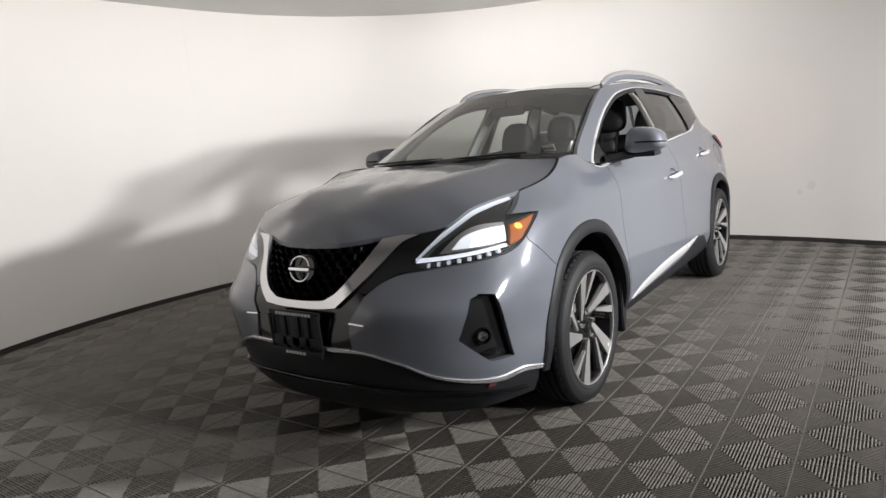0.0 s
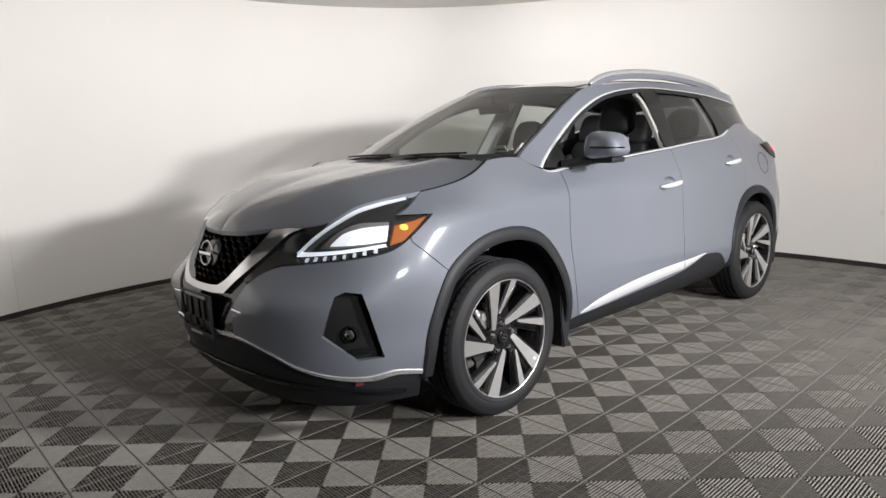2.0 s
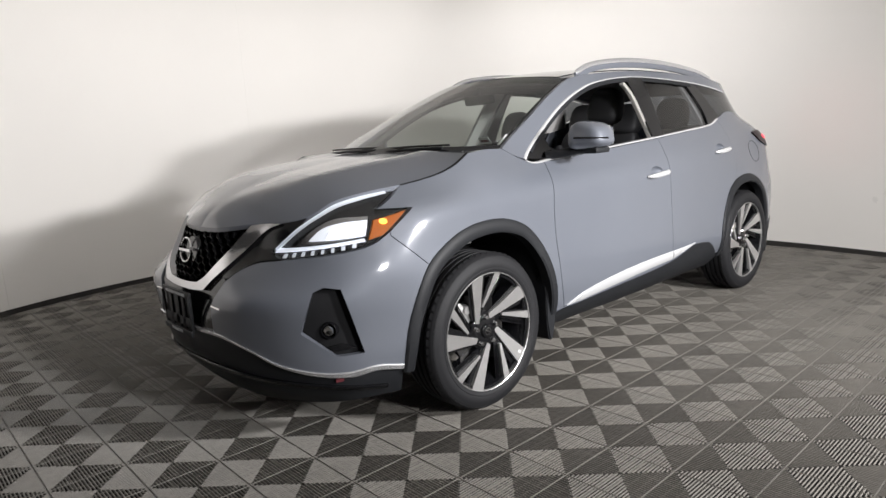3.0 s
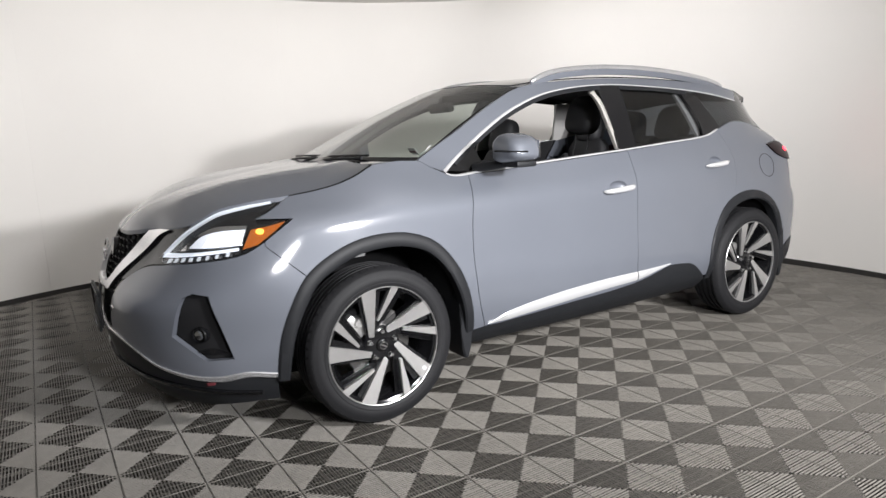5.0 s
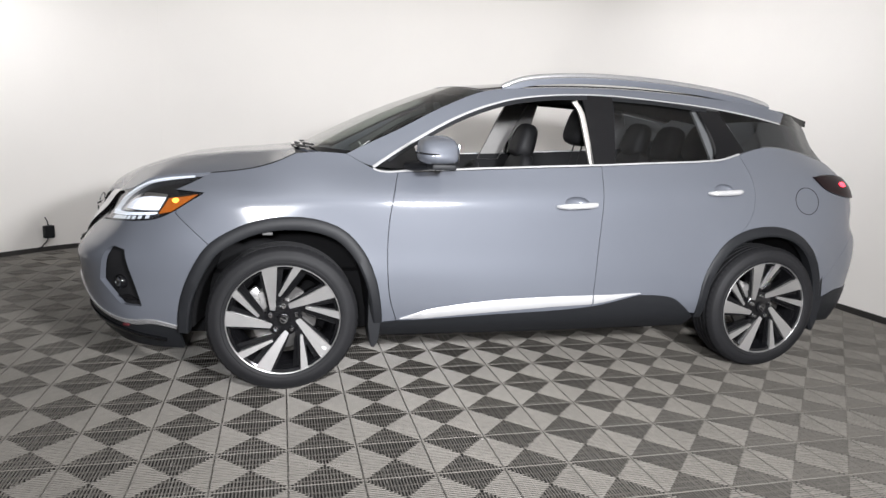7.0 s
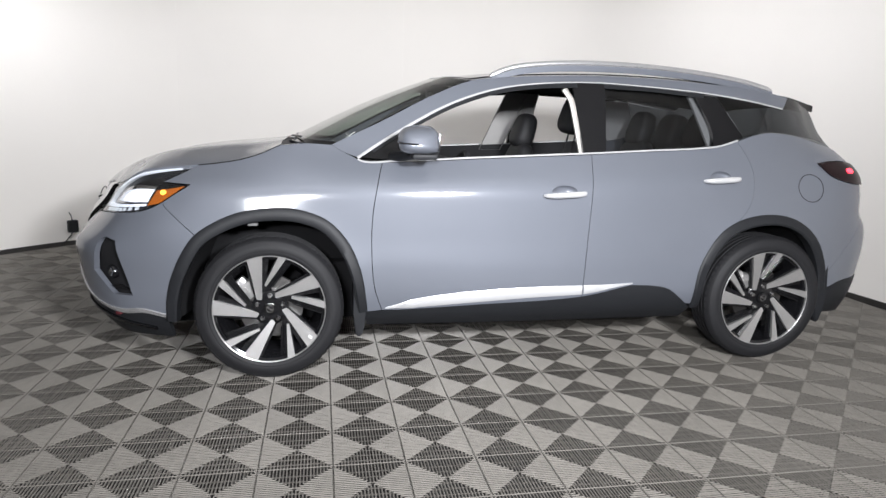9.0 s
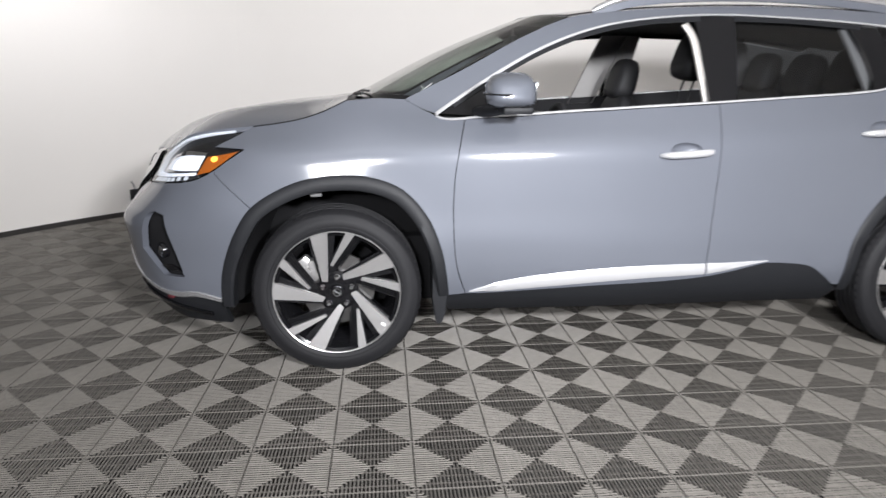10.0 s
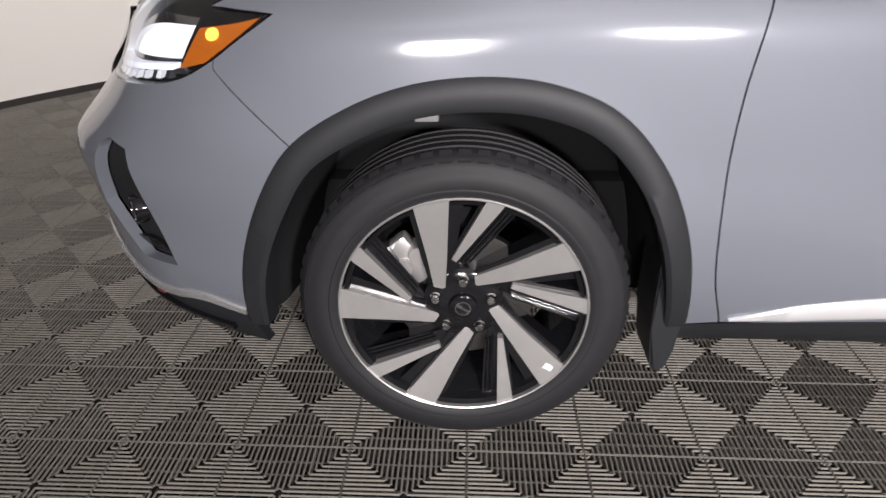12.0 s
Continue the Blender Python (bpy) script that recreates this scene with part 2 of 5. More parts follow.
def skin(s, z, out=0.0):
    """Points of the left flank (y < 0) at places s along the outline and heights z, pushed out by some metres."""
    s, z = np.broadcast_arrays(np.asarray(s, float), np.asarray(z, float))
    at = [st for st, _ in STATIONS]
    table = np.stack([hermite(*zip(*rows), z) for _, rows in STATIONS])
    flat = table.reshape(len(at), -1)
    ss = np.clip(s.ravel(), at[0], at[-1])
    k = np.clip(np.searchsorted(at, ss, side="right") - 1, 0, len(at) - 2)
    at = np.array(at)
    n = np.arange(flat.shape[1])
    km, kp = np.maximum(k - 1, 0), np.minimum(k + 2, len(at) - 1)
    h = at[k + 1] - at[k]
    u = (ss - at[k]) / h
    a, b = flat[k, n], flat[k + 1, n]
    ta = (b - flat[km, n]) / (at[k + 1] - at[km])
    tb = (flat[kp, n] - a) / (at[kp] - at[k])
    inset = ((1 + 2 * u) * (1 - u) ** 2 * a + u * (1 - u) ** 2 * h * ta + u * u * (3 - 2 * u) * b + u * u * (u - 1) * h * tb).reshape(s.shape)
    x, y = np.interp(s, PLAN_S, _fine[:, 0]), np.interp(s, PLAN_S, _fine[:, 1])
    e = 0.04
    tx = np.interp(s + e, PLAN_S, _fine[:, 0]) - np.interp(s - e, PLAN_S, _fine[:, 0])
    ty = np.interp(s + e, PLAN_S, _fine[:, 1]) - np.interp(s - e, PLAN_S, _fine[:, 1])
    ln = np.hypot(tx, ty)
    nx, ny = ty / ln, -tx / ln
    for axle in AXLES:
        r = np.hypot(x - axle, z - 0.37)
        inset = inset - 0.009 * np.exp(-((r - 0.46) / 0.1) ** 2) * np.clip((z - 0.25) / 0.2, 0, 1)
    return np.stack([x + nx * (inset - out), -(y + ny * (inset - out)), z], -1)

# ---- mesh helpers ----
def solid(name, verts, faces, material, parent=None, label="", smooth=40):
    me = bpy.data.meshes.new(name)
    me.from_pydata([tuple(map(float, v)) for v in verts], [], [tuple(map(int, f)) for f in faces])
    me.materials.append(material)
    if smooth:
        me.shade_smooth()
        me.set_sharp_from_angle(angle=radians(smooth))
    ob = new(name, me)
    if parent:
        ob.parent = parent
    return tagged(ob, label)


def part(name, bm, material, parent, label="", smooth=40):
    me = bpy.data.meshes.new(name)
    bmesh.ops.recalc_face_normals(bm, faces=bm.faces)
    bm.to_mesh(me)
    bm.free()
    me.materials.append(material)
    if smooth:
        me.shade_smooth()
        me.set_sharp_from_angle(angle=radians(smooth))
    ob = new(name, me)
    ob.parent = parent
    return tagged(ob, label)


def rbox(bm, size, m=Matrix(), bevel=0.01, segments=2, taper=(1, 1)):
    """A box with rounded edges; taper narrows its top in x and y."""
    r = bmesh.ops.create_cube(bm, size=1)
    for v in r["verts"]:
        k = (taper[0], taper[1]) if v.co.z > 0 else (1, 1)
        v.co = Vector((v.co.x * size[0] * k[0], v.co.y * size[1] * k[1], v.co.z * size[2]))
    es = list({e for v in r["verts"] for e in v.link_edges})
    if bevel:
        r2 = bmesh.ops.bevel(bm, geom=es, offset=bevel, segments=segments, affect="EDGES", profile=0.6)
        vs = {v for f in r2["faces"] for v in f.verts} | {v for v in r["verts"] if v.is_valid}
    else:
        vs = set(r["verts"])
    bmesh.ops.transform(bm, matrix=m, verts=list(vs))
    return bm


def lathe(bm, profile, n=64, m=Matrix(), closed=False):
    """Turns a profile of (radius, y) about the y axis."""
    rings = []
    for r, y in profile:
        rings.append([bm.verts.new(m @ Vector((r * math.cos(2 * math.pi * k / n), y, r * math.sin(2 * math.pi * k / n)))) for k in range(n)])
    pairs = list(zip(rings, rings[1:])) + ([(rings[-1], rings[0])] if closed else [])
    for a, b in pairs:
        for k in range(n):
            bm.faces.new((a[k], a[(k + 1) % n], b[(k + 1) % n], b[k]))
    return bm


def tube(bm, pts, radius, n=8, flat=1.0):
    """A tube along points; flat squeezes it in height. radius may be a list."""
    pts = [Vector(p) for p in pts]
    rings = []
    for k, p in enumerate(pts):
        d = (pts[min(k + 1, len(pts) - 1)] - pts[max(k - 1, 0)]).normalized()
        side = d.cross(Vector((0, 0, 1)))
        side = side.normalized() if side.length > 1e-4 else Vector((1, 0, 0))
        up = side.cross(d)
        r = radius[k] if isinstance(radius, (list, tuple)) else radius
        rings.append([bm.verts.new(p + side * r * math.cos(2 * math.pi * j / n) + up * r * flat * math.sin(2 * math.pi * j / n)) for j in range(n)])
    for a, b in zip(rings, rings[1:]):
        for j in range(n):
            bm.faces.new((a[j], a[(j + 1) % n], b[(j + 1) % n], b[j]))
    bm.faces.new(rings[0])
    bm.faces.new(rings[-1][::-1])
    return bm


def curve2(pts, step=0.03, smooth=True):
    """A 2D line through points, at even short steps."""
    pts = np.array(pts, float)
    ln = np.concatenate([[0], np.cumsum(np.hypot(*np.diff(pts, axis=0).T))])
    n = max(2, int(ln[-1] / step) + 1)
    t = np.linspace(0, ln[-1], n)
    return hermite(ln, pts, t) if smooth else np.stack([np.interp(t, ln, pts[:, k]) for k in (0, 1)], 1)


def outline(*sides, step=0.03):
    """A closed outline from smooth sides that meet at their ends."""
    got = []
    for side in sides:
        c = curve2(side, step)
        got += [tuple(p) for p in c[:-1]] if np.hypot(*(c[-1] - np.array(sides[(sides.index(side) + 1) % len(sides)][0]))) < 1e-6 else [tuple(p) for p in c]
    return got


def inside(poly, pts):
    poly, pts = np.asarray(poly), np.asarray(pts)
    a, b = poly, np.roll(poly, -1, 0)
    x, y = pts[:, :1], pts[:, 1:]
    cross = (a[:, 1] > y) != (b[:, 1] > y)
    with np.errstate(divide="ignore", invalid="ignore"):
        at = (b[:, 0] - a[:, 0]) * (y - a[:, 1]) / (b[:, 1] - a[:, 1]) + a[:, 0]
    return (np.sum(cross & (x < at), 1) % 2) == 1


def shrink(poly, gap):
    """An outline drawn in by a small gap."""
    p = np.asarray(poly, float)
    area = np.sum(p[:, 0] * np.roll(p[:, 1], -1) - np.roll(p[:, 0], -1) * p[:, 1])
    d1, d2 = p - np.roll(p, 1, 0), np.roll(p, -1, 0) - p
    n1, n2 = [np.stack([-d[:, 1], d[:, 0]], 1) / np.maximum(np.hypot(*d.T), 1e-9)[:, None] for d in (d1, d2)]
    n = n1 + n2
    n /= np.maximum(np.sum(n * n, 1) / 2, 0.5)[:, None]
    return p + np.sign(area) * gap * n


def patch(name, poly, fn, material, parent, out=0.0, depth=0.02, step=0.03, holes=(), gap=0.0018, label=""):
    """A panel: the part of the surface fn(a, b, out) within an outline, with turned-in edges."""
    poly = shrink(poly, gap) if gap else np.asarray(poly, float)
    holes = [np.asarray(h, float) for h in holes]
    lo, hi = poly.min(0), poly.max(0)
    gx, gy = np.meshgrid(np.arange(lo[0], hi[0], step), np.arange(lo[1], hi[1], step), indexing="ij")
    gx[:, ::2] += step / 2
    grid = np.stack([gx.ravel(), gy.ravel()], 1)
    rims = np.concatenate([poly, *holes])
    keep = inside(poly, grid)
    for h in holes:
        keep &= ~inside(h, grid)
    grid = grid[keep]
    if len(grid):
        near = np.min(np.hypot(grid[:, None, 0] - rims[None, :, 0], grid[:, None, 1] - rims[None, :, 1]), 1)
        grid = grid[near > step * 0.45]
    flat, edges, at = [], [], 0
    for loop in (poly, *holes):
        n = len(loop)
        flat += [Vector(p) for p in loop]
        edges += [(at + k, at + (k + 1) % n) for k in range(n)]
        at += n
    flat += [Vector(p) for p in grid]
    vs, _, fs, *_ = geometry.delaunay_2d_cdt(flat, edges, [], 0, 1e-6)
    vs = np.array([tuple(v) for v in vs])
    fs = np.array([f for f in fs if len(f) == 3])
    mid = vs[fs].mean(1)
    ok = inside(poly, mid)
    for h in holes:
        ok &= ~inside(h, mid)
    fs = fs[ok]
    top = fn(vs[:, 0], vs[:, 1], out)
    away = fn(vs[:, 0], vs[:, 1], out + 0.01) - top
    nrm = np.cross(top[fs[:, 1]] - top[fs[:, 0]], top[fs[:, 2]] - top[fs[:, 0]])
    if np.sum(nrm * away[fs[:, 0]]) < 0:
        fs = fs[:, ::-1]
    verts, faces = [*top], [tuple(f) for f in fs]
    if depth:
        for loop in (poly, *holes):
            n, k0 = len(loop), len(verts)
            verts += [*fn(loop[:, 0], loop[:, 1], out)]
            verts += [*fn(loop[:, 0], loop[:, 1], out - depth)]
            faces += [(k0 + k, k0 + (k + 1) % n, k0 + n + (k + 1) % n, k0 + n + k) for k in range(n)]
    return solid(name, verts, faces, material, parent, label, smooth=50)


def strip(name, line, width, fn, material, parent, out=0.006, depth=0.01, step=0.02, label="", smooth=True):
    """A rounded moulding along a line on the surface; width may be a list along the line."""
    c = curve2(line, step, smooth)
    d = np.gradient(c, axis=0)
    d /= np.maximum(np.hypot(*d.T), 1e-9)[:, None]
    n = np.stack([-d[:, 1], d[:, 0]], 1)
    w = np.interp(np.linspace(0, 1, len(c)), np.linspace(0, 1, len(np.atleast_1d(width))), np.atleast_1d(width))[:, None]
    rows = [(-0.5, -depth), (-0.5, out * 0.4), (-0.32, out), (0.32, out), (0.5, out * 0.4), (0.5, -depth)]
    verts = np.concatenate([fn(*(c + n * w * k).T, o) for k, o in rows])
    m = len(c)
    faces = [(r * m + k, r * m + k + 1, (r + 1) * m + k + 1, (r + 1) * m + k) for r in range(len(rows) - 1) for k in range(m - 1)]
    faces += [tuple(r * m for r in range(len(rows))), tuple(r * m + m - 1 for r in range(len(rows)))[::-1]]
    return solid(name, verts, faces, material, parent, label, smooth=35)


def mirrored(ob):
    """The same part on the car's other side."""
    two = copy_thing(ob, ob.matrix_basis.copy())
    two.scale = (1, -1, 1)
    return two



# ---- the booth ----
WEST_LINE = [(-4.3, -6.6), (-4.35, -4.0), (-4.3, -1.5), (-4.05, 0.1), (-3.75, 1.0)]
WALL_LINE = [(-3.75, 1.0), (-3.4, 1.65), (-2.85, 2.45), (-2.05, 3.26), (-1.0, 3.78), (0.1, 4.0), (1.26, 3.96), (2.2, 3.78), (3.3, 3.25),
             (4.25, 2.3), (4.75, 0.95), (4.87, -0.2), (4.74, -1.4), (4.52, -2.3), (4.42, -4.0), (4.42, -6.6)]


def wall_strip(name, line, low, high, thick, material, kind_label):
    c = curve2(line, 0.08)
    d = np.gradient(c, axis=0)
    d /= np.hypot(*d.T)[:, None]
    o = c + np.stack([-d[:, 1], d[:, 0]], 1) * thick
    m = len(c)
    verts = [(*p, z) for p, z in [(p, low) for p in c] + [(p, high) for p in c] + [(p, high) for p in o] + [(p, low) for p in o]]
    faces = [(r * m + k, r * m + k + 1, (r + 1) % 4 * m + k + 1, (r + 1) % 4 * m + k) for r in range(4) for k in range(m - 1)]
    faces += [(0, m, 2 * m, 3 * m), (m - 1, 4 * m - 1, 3 * m - 1, 2 * m - 1)]
    return tagged(solid(name, verts, faces, material, smooth=30), kind_label, "wall", kind="structure")


wall_strip("wall_curved", WALL_LINE, -0.02, 3.0, 0.12, WALL, "curved off-white painted booth wall round the car")
# added out of view; its dark colour cuts bounce and reflections on the bumper
wall_strip("wall_west", WEST_LINE, -0.02, 3.0, 0.12, DARKWALL, "unseen wall in front of the car, kept dark to darken its nose")
ROOM = WEST_LINE[:-1] + WALL_LINE
_c = curve2(WALL_LINE, 0.08)
_d = np.gradient(_c, axis=0)
_d /= np.hypot(*_d.T)[:, None]
_in = _c - np.stack([-_d[:, 1], _d[:, 0]], 1) * 0.015
tagged(wall_strip("baseboard", [tuple(p) for p in _in[::3]], -0.01, 0.045, 0.011, TRIM, "thin black strip where the wall meets the floor"), category="baseboard")
bm = rbox(bmesh.new(), (8.9, 0.12, 3.04), Matrix.Translation((0.03, -6.68, 1.5)), bevel=0)
tagged(part("wall_south", bm, BACKWALL, None, smooth=0), "plain grey wall that closes the booth", "wall", kind="structure")
bm = rbox(bmesh.new(), (9.6, 11.2, 0.1), Matrix.Translation((0.1, -1.3, 3.052)), bevel=0)
tagged(part("ceiling", bm, CEILING, None, smooth=0), "plain pale booth ceiling", "ceiling", kind="structure")
bm = rbox(bmesh.new(), (9.8, 11.4, 0.1), Matrix.Translation((0.1, -1.3, -0.072)), bevel=0)
floor = tagged(part("floor", bm, SLAB, None, smooth=0), "floor of ribbed grey interlocking plastic tiles", "floor", kind="structure")


# ---- the car: surfaces ----
car = tagged(new("car"), "grey mid-size SUV with black cladding and lit headlamps", "car")
EDGE_S = [S0, -1.55, -1.33, -1.10, -0.934, -0.78, -0.577, -0.376, -0.25, -0.14, -0.04, 0.06]
EDGE_Z = [0.985, 0.99, 1.008, 1.017, 1.037, 1.088, 1.121, 1.137, 1.150, 1.169, 1.199, 1.243]
EDGE_U = [0, 0.11, 0.22, 0.33, 0.44, 0.56, 0.67, 0.78, 0.835, 0.89, 0.945, 1]
CREST = [(0.0, -0.985, 0.985), (0.12, -0.93, 1.046), (0.3, -0.80, 1.117), (0.5, -0.55, 1.188), (0.75, -0.2, 1.238), (1.0, 0.05, 1.254)]


def hood_at(u, v, out=0.0):
    """u runs from the nose to the windscreen, v from the edge to the middle."""
    u, v = np.asarray(u, float), np.asarray(v, float)
    s = hermite(EDGE_U, EDGE_S, u)
    edge = skin(s, hermite(EDGE_S, EDGE_Z, s))
    cx, cz = hermite([c[0] for c in CREST], [c[1] for c in CREST], u), hermite([c[0] for c in CREST], [c[2] for c in CREST], u)
    x = edge[..., 0] + (cx - edge[..., 0]) * v
    y = edge[..., 1] * (1 - v)
    z = edge[..., 2] + (cz - edge[..., 2]) * (1 - (1 - v) ** (1.15 + 1.75 * np.clip(u / 0.4, 0, 1)))
    z = z + 0.010 * np.exp(-((v - 0.42) / 0.12) ** 2) * np.clip(u * 2.2 - 0.5, 0, 1)
    return np.stack([x, y, z + out], -1)


BASE = [(0, 0.065, 1.252), (0.4, 0.105, 1.25), (0.62, 0.2, 1.245), (0.73, 0.36, 1.235)]
HEADER = [(0, 0.98, 1.650), (0.3, 1.01, 1.644), (0.5, 1.06, 1.624), (0.59, 1.12, 1.611)]


def screen_at(u, v, out=0.0):
    """The windscreen: u from the middle to the pillar, v from the cowl to the roof."""
    u, v = np.asarray(u, float), np.asarray(v, float)
    k = np.linspace(0, 1, 4)
    a, b = hermite(k, BASE, u), hermite(k, HEADER, u)
    p = a + (b - a) * v[..., None]
    p[..., 2] += 0.024 * np.sin(np.pi * v) * (1 - 0.4 * u) + out * 0.8
    p[..., 0] -= 0.02 * np.sin(np.pi * v) + out * 0.6
    return np.stack([p[..., 1], -p[..., 0], p[..., 2]], -1)


ROOF_S = [1.13, 1.3, 1.8, 2.3, 2.8, 3.1, 3.38]
ROOF_Z = [1.611, 1.634, 1.662, 1.652, 1.608, 1.566, 1.525]


def roof_at(u, v, out=0.0):
    """u from front to back, v from the rail to the middle."""
    u, v = np.asarray(u, float), np.asarray(v, float)
    s = hermite(np.linspace(0, 1, len(ROOF_S)), ROOF_S, u)
    edge = skin(s, hermite(ROOF_S, ROOF_Z, s))
    x, y, z = edge[..., 0], edge[..., 1], edge[..., 2]
    fore = 0.15 * (1 - u) ** 6 * (1 - (1 - v) ** 2)
    return np.stack([x - fore + 0.06 * u ** 6 * v, y * (1 - v), z + (0.039 + 0.016 * np.sin(np.pi * np.clip(u, 0, 1)) ** 2) * (1 - (1 - v) ** 2) + out], -1)


def quad(a0, a1, b0, b1, n=24, m=12):
    """A rectangular outline."""
    return ([(a, b0) for a in np.linspace(a0, a1, n)[:-1]] + [(a1, b) for b in np.linspace(b0, b1, m)[:-1]]
            + [(a, b1) for a in np.linspace(a1, a0, n)[:-1]] + [(a0, b) for b in np.linspace(b1, b0, m)[:-1]])


def sheet(name, fn, u0, u1, v0, v1, nu, nv, material, parent, both=True, out=0.0, depth=0.0, label=""):
    """A whole-width panel from a half surface and its mirror image."""
    us, vs = np.linspace(u0, u1, nu), np.linspace(v0, v1, nv)
    uu, vv = np.meshgrid(us, vs, indexing="ij")
    p = fn(uu, vv, out)
    p[:, -1, 1] = np.where(np.abs(p[:, -1, 1]) < 1e-3, 0, p[:, -1, 1])
    if both:
        q = p[:, ::-1][:, 1:] * np.array([1, -1, 1])
        p = np.concatenate([p, q], 1)
    a, b = p.shape[:2]
    faces = [(i * b + j, i * b + j + 1, (i + 1) * b + j + 1, (i + 1) * b + j) for i in range(a - 1) for j in range(b - 1)]
    verts = [*p.reshape(-1, 3)]
    if depth:
        rim = [(i, 0) for i in range(a)] + [(a - 1, j) for j in range(1, b)] + [(i, b - 1) for i in range(a - 2, -1, -1)] + [(0, j) for j in range(b - 2, 0, -1)]
        k0, n = len(verts), len(rim)
        verts += [p[i, j] for i, j in rim] + [p[i, j] - np.array([0, 0, depth]) for i, j in rim]
        faces += [(k0 + k, k0 + (k + 1) % n, k0 + n + (k + 1) % n, k0 + n + k) for k in range(n)]
    return solid(name, verts, faces, material, parent, label, smooth=50)


def flank(s, z, out=0.0):
    return skin(s, z, out)


def drawn_in(line, axle, by=0.028):
    """An arch line moved towards its axle."""
    return [(axle + (s - axle) * (1 - by / math.hypot(s - axle, z - 0.37)), 0.37 + (z - 0.37) * (1 - by / math.hypot(s - axle, z - 0.37))) for s, z in line]


LEFT = []   # parts of the near flank, which are repeated on the far one

# hood, roof, screen
sheet("hood", hood_at, 0.0, 1.0, 0.004, 1.0, 46, 16, PAINT, car, depth=0.02, label="painted grey hood with two soft creases")
sheet("engine_bay_cover", hood_at, 0.0, 1.0, 0.0, 1.0, 20, 8, DARK, car, out=-0.05)
sheet("roof", roof_at, 0.0, 1.0, 0.0, 1.0, 40, 12, PAINT, car, depth=0.02)
sheet("sunroof", roof_at, 0.03, 0.62, 0.13, 1.0, 26, 10, ROOFGLASS, car, out=0.004, depth=0.006, label="dark glass panoramic roof panel")


def spoiler_at(u, v, out=0.0):
    """The roof's rear end, drawn out beyond it."""
    p = roof_at(np.minimum(u, 1.0), v, out)
    p[..., 0] += np.clip(np.asarray(u, float) - 0.88, 0, 1) * 0.32
    return p


sheet("spoiler", spoiler_at, 0.82, 1.03, 0.0, 1.0, 10, 10, GLOSSBLACK, car, out=0.004, depth=0.04, label="black roof spoiler over the rear window")
sheet("headliner", roof_at, 0.0, 0.97, 0.0, 1.0, 16, 8, HEADLINER, car, out=-0.05)


def screen_edge(u, v, out=0.0):
    return screen_at(1 - np.asarray(v, float), np.asarray(u, float), out)


ob = sheet("windscreen", screen_edge, 0.035, 1.0, 0.02, 1.0, 20, 14, CLEAR, car, label="clear windscreen with a dark border")
ob.visible_shadow = False
sheet("windscreen_border", screen_edge, 0.0, 0.045, 0.0, 1.0, 3, 14, GLOSSBLACK, car, out=0.002)
sheet("windscreen_top_band", screen_edge, 0.90, 1.01, 0.0, 1.0, 4, 14, GLOSSBLACK, car, out=-0.004)
LEFT.append(patch("pillar_seal", quad(0.0, 1.0, 0.0, 0.03), screen_edge, GLOSSBLACK, car, out=0.003, depth=0.01, step=0.02, gap=0))


def cowl_at(u, v, out=0.0):
    a, b = hood_at(1.0, np.asarray(v, float)), screen_at(1 - np.asarray(v, float), np.zeros_like(np.asarray(v, float)))
    u = np.asarray(u, float)[..., None]
    p = a * (1 - u) + b * u
    p[..., 2] += out - 0.012
    return p


sheet("cowl", cowl_at, -0.05, 1.1, 0.0, 1.0, 4, 14, CLAD, car, label="black plastic cowl under the windscreen")

# fender
ARCH_FRONT = [(-0.522, 0.33), (-0.51, 0.44), (-0.487, 0.545), (-0.407, 0.717), (-0.357, 0.784), (-0.247, 0.854), (-0.118, 0.900), (0.04, 0.915), (0.17, 0.901),
              (0.30, 0.85), (0.405, 0.74), (0.47, 0.6), (0.503, 0.45), (0.515, 0.36)]
SEAM = [(-0.53, 0.938), (-0.45, 0.868), (-0.357, 0.784)]
LAMP_LOW = [(-0.392, 1.044), (-0.46, 1.003), (-0.53, 0.957), (-0.59, 0.925), (-0.645, 0.906), (-0.823, 0.884), (-1.07, 0.866)]
HOOD_EDGE = [(s, z) for s, z in zip(EDGE_S, EDGE_Z)]
fender = outline(HOOD_EDGE[-5:], [(0.06, 1.243), (0.2, 1.252), (0.33, 1.245)], [(0.33, 1.245), (0.40, 1.205), (0.462, 1.176)],
                 [(0.462, 1.176), (0.475, 1.163), (0.602, 1.157)], [(0.602, 1.157), (0.592, 1.128), (0.562, 1.0), (0.546, 0.897), (0.538, 0.721), (0.555, 0.5), (0.598, 0.366)],
                 [(0.598, 0.366), (0.515, 0.36)], ARCH_FRONT[::-1][:10], SEAM[::-1], [(-0.53, 0.938), (-0.53, 0.957)], LAMP_LOW[2::-1], [(-0.392, 1.044), (-0.56, 1.05)],
                 [(-0.56, 1.05), (-0.47, 1.09), (-0.376, 1.137)])
LEFT.append(patch("fender", fender, flank, PAINT, car, label="painted grey front fender", depth=0.03))
LEFT.append(strip("arch_trim", drawn_in(ARCH_FRONT, 0.0, 0.020), [0.054, 0.064, 0.066, 0.066, 0.062, 0.05], flank, CLAD, car, out=0.012, depth=0.05, label="black plastic wheel arch trim"))

LEFT.append(strip("hood_gap", HOOD_EDGE[7:], 0.005, flank, DARK, car, out=0.0015, depth=0.01, label="dark gap beside the hood"))

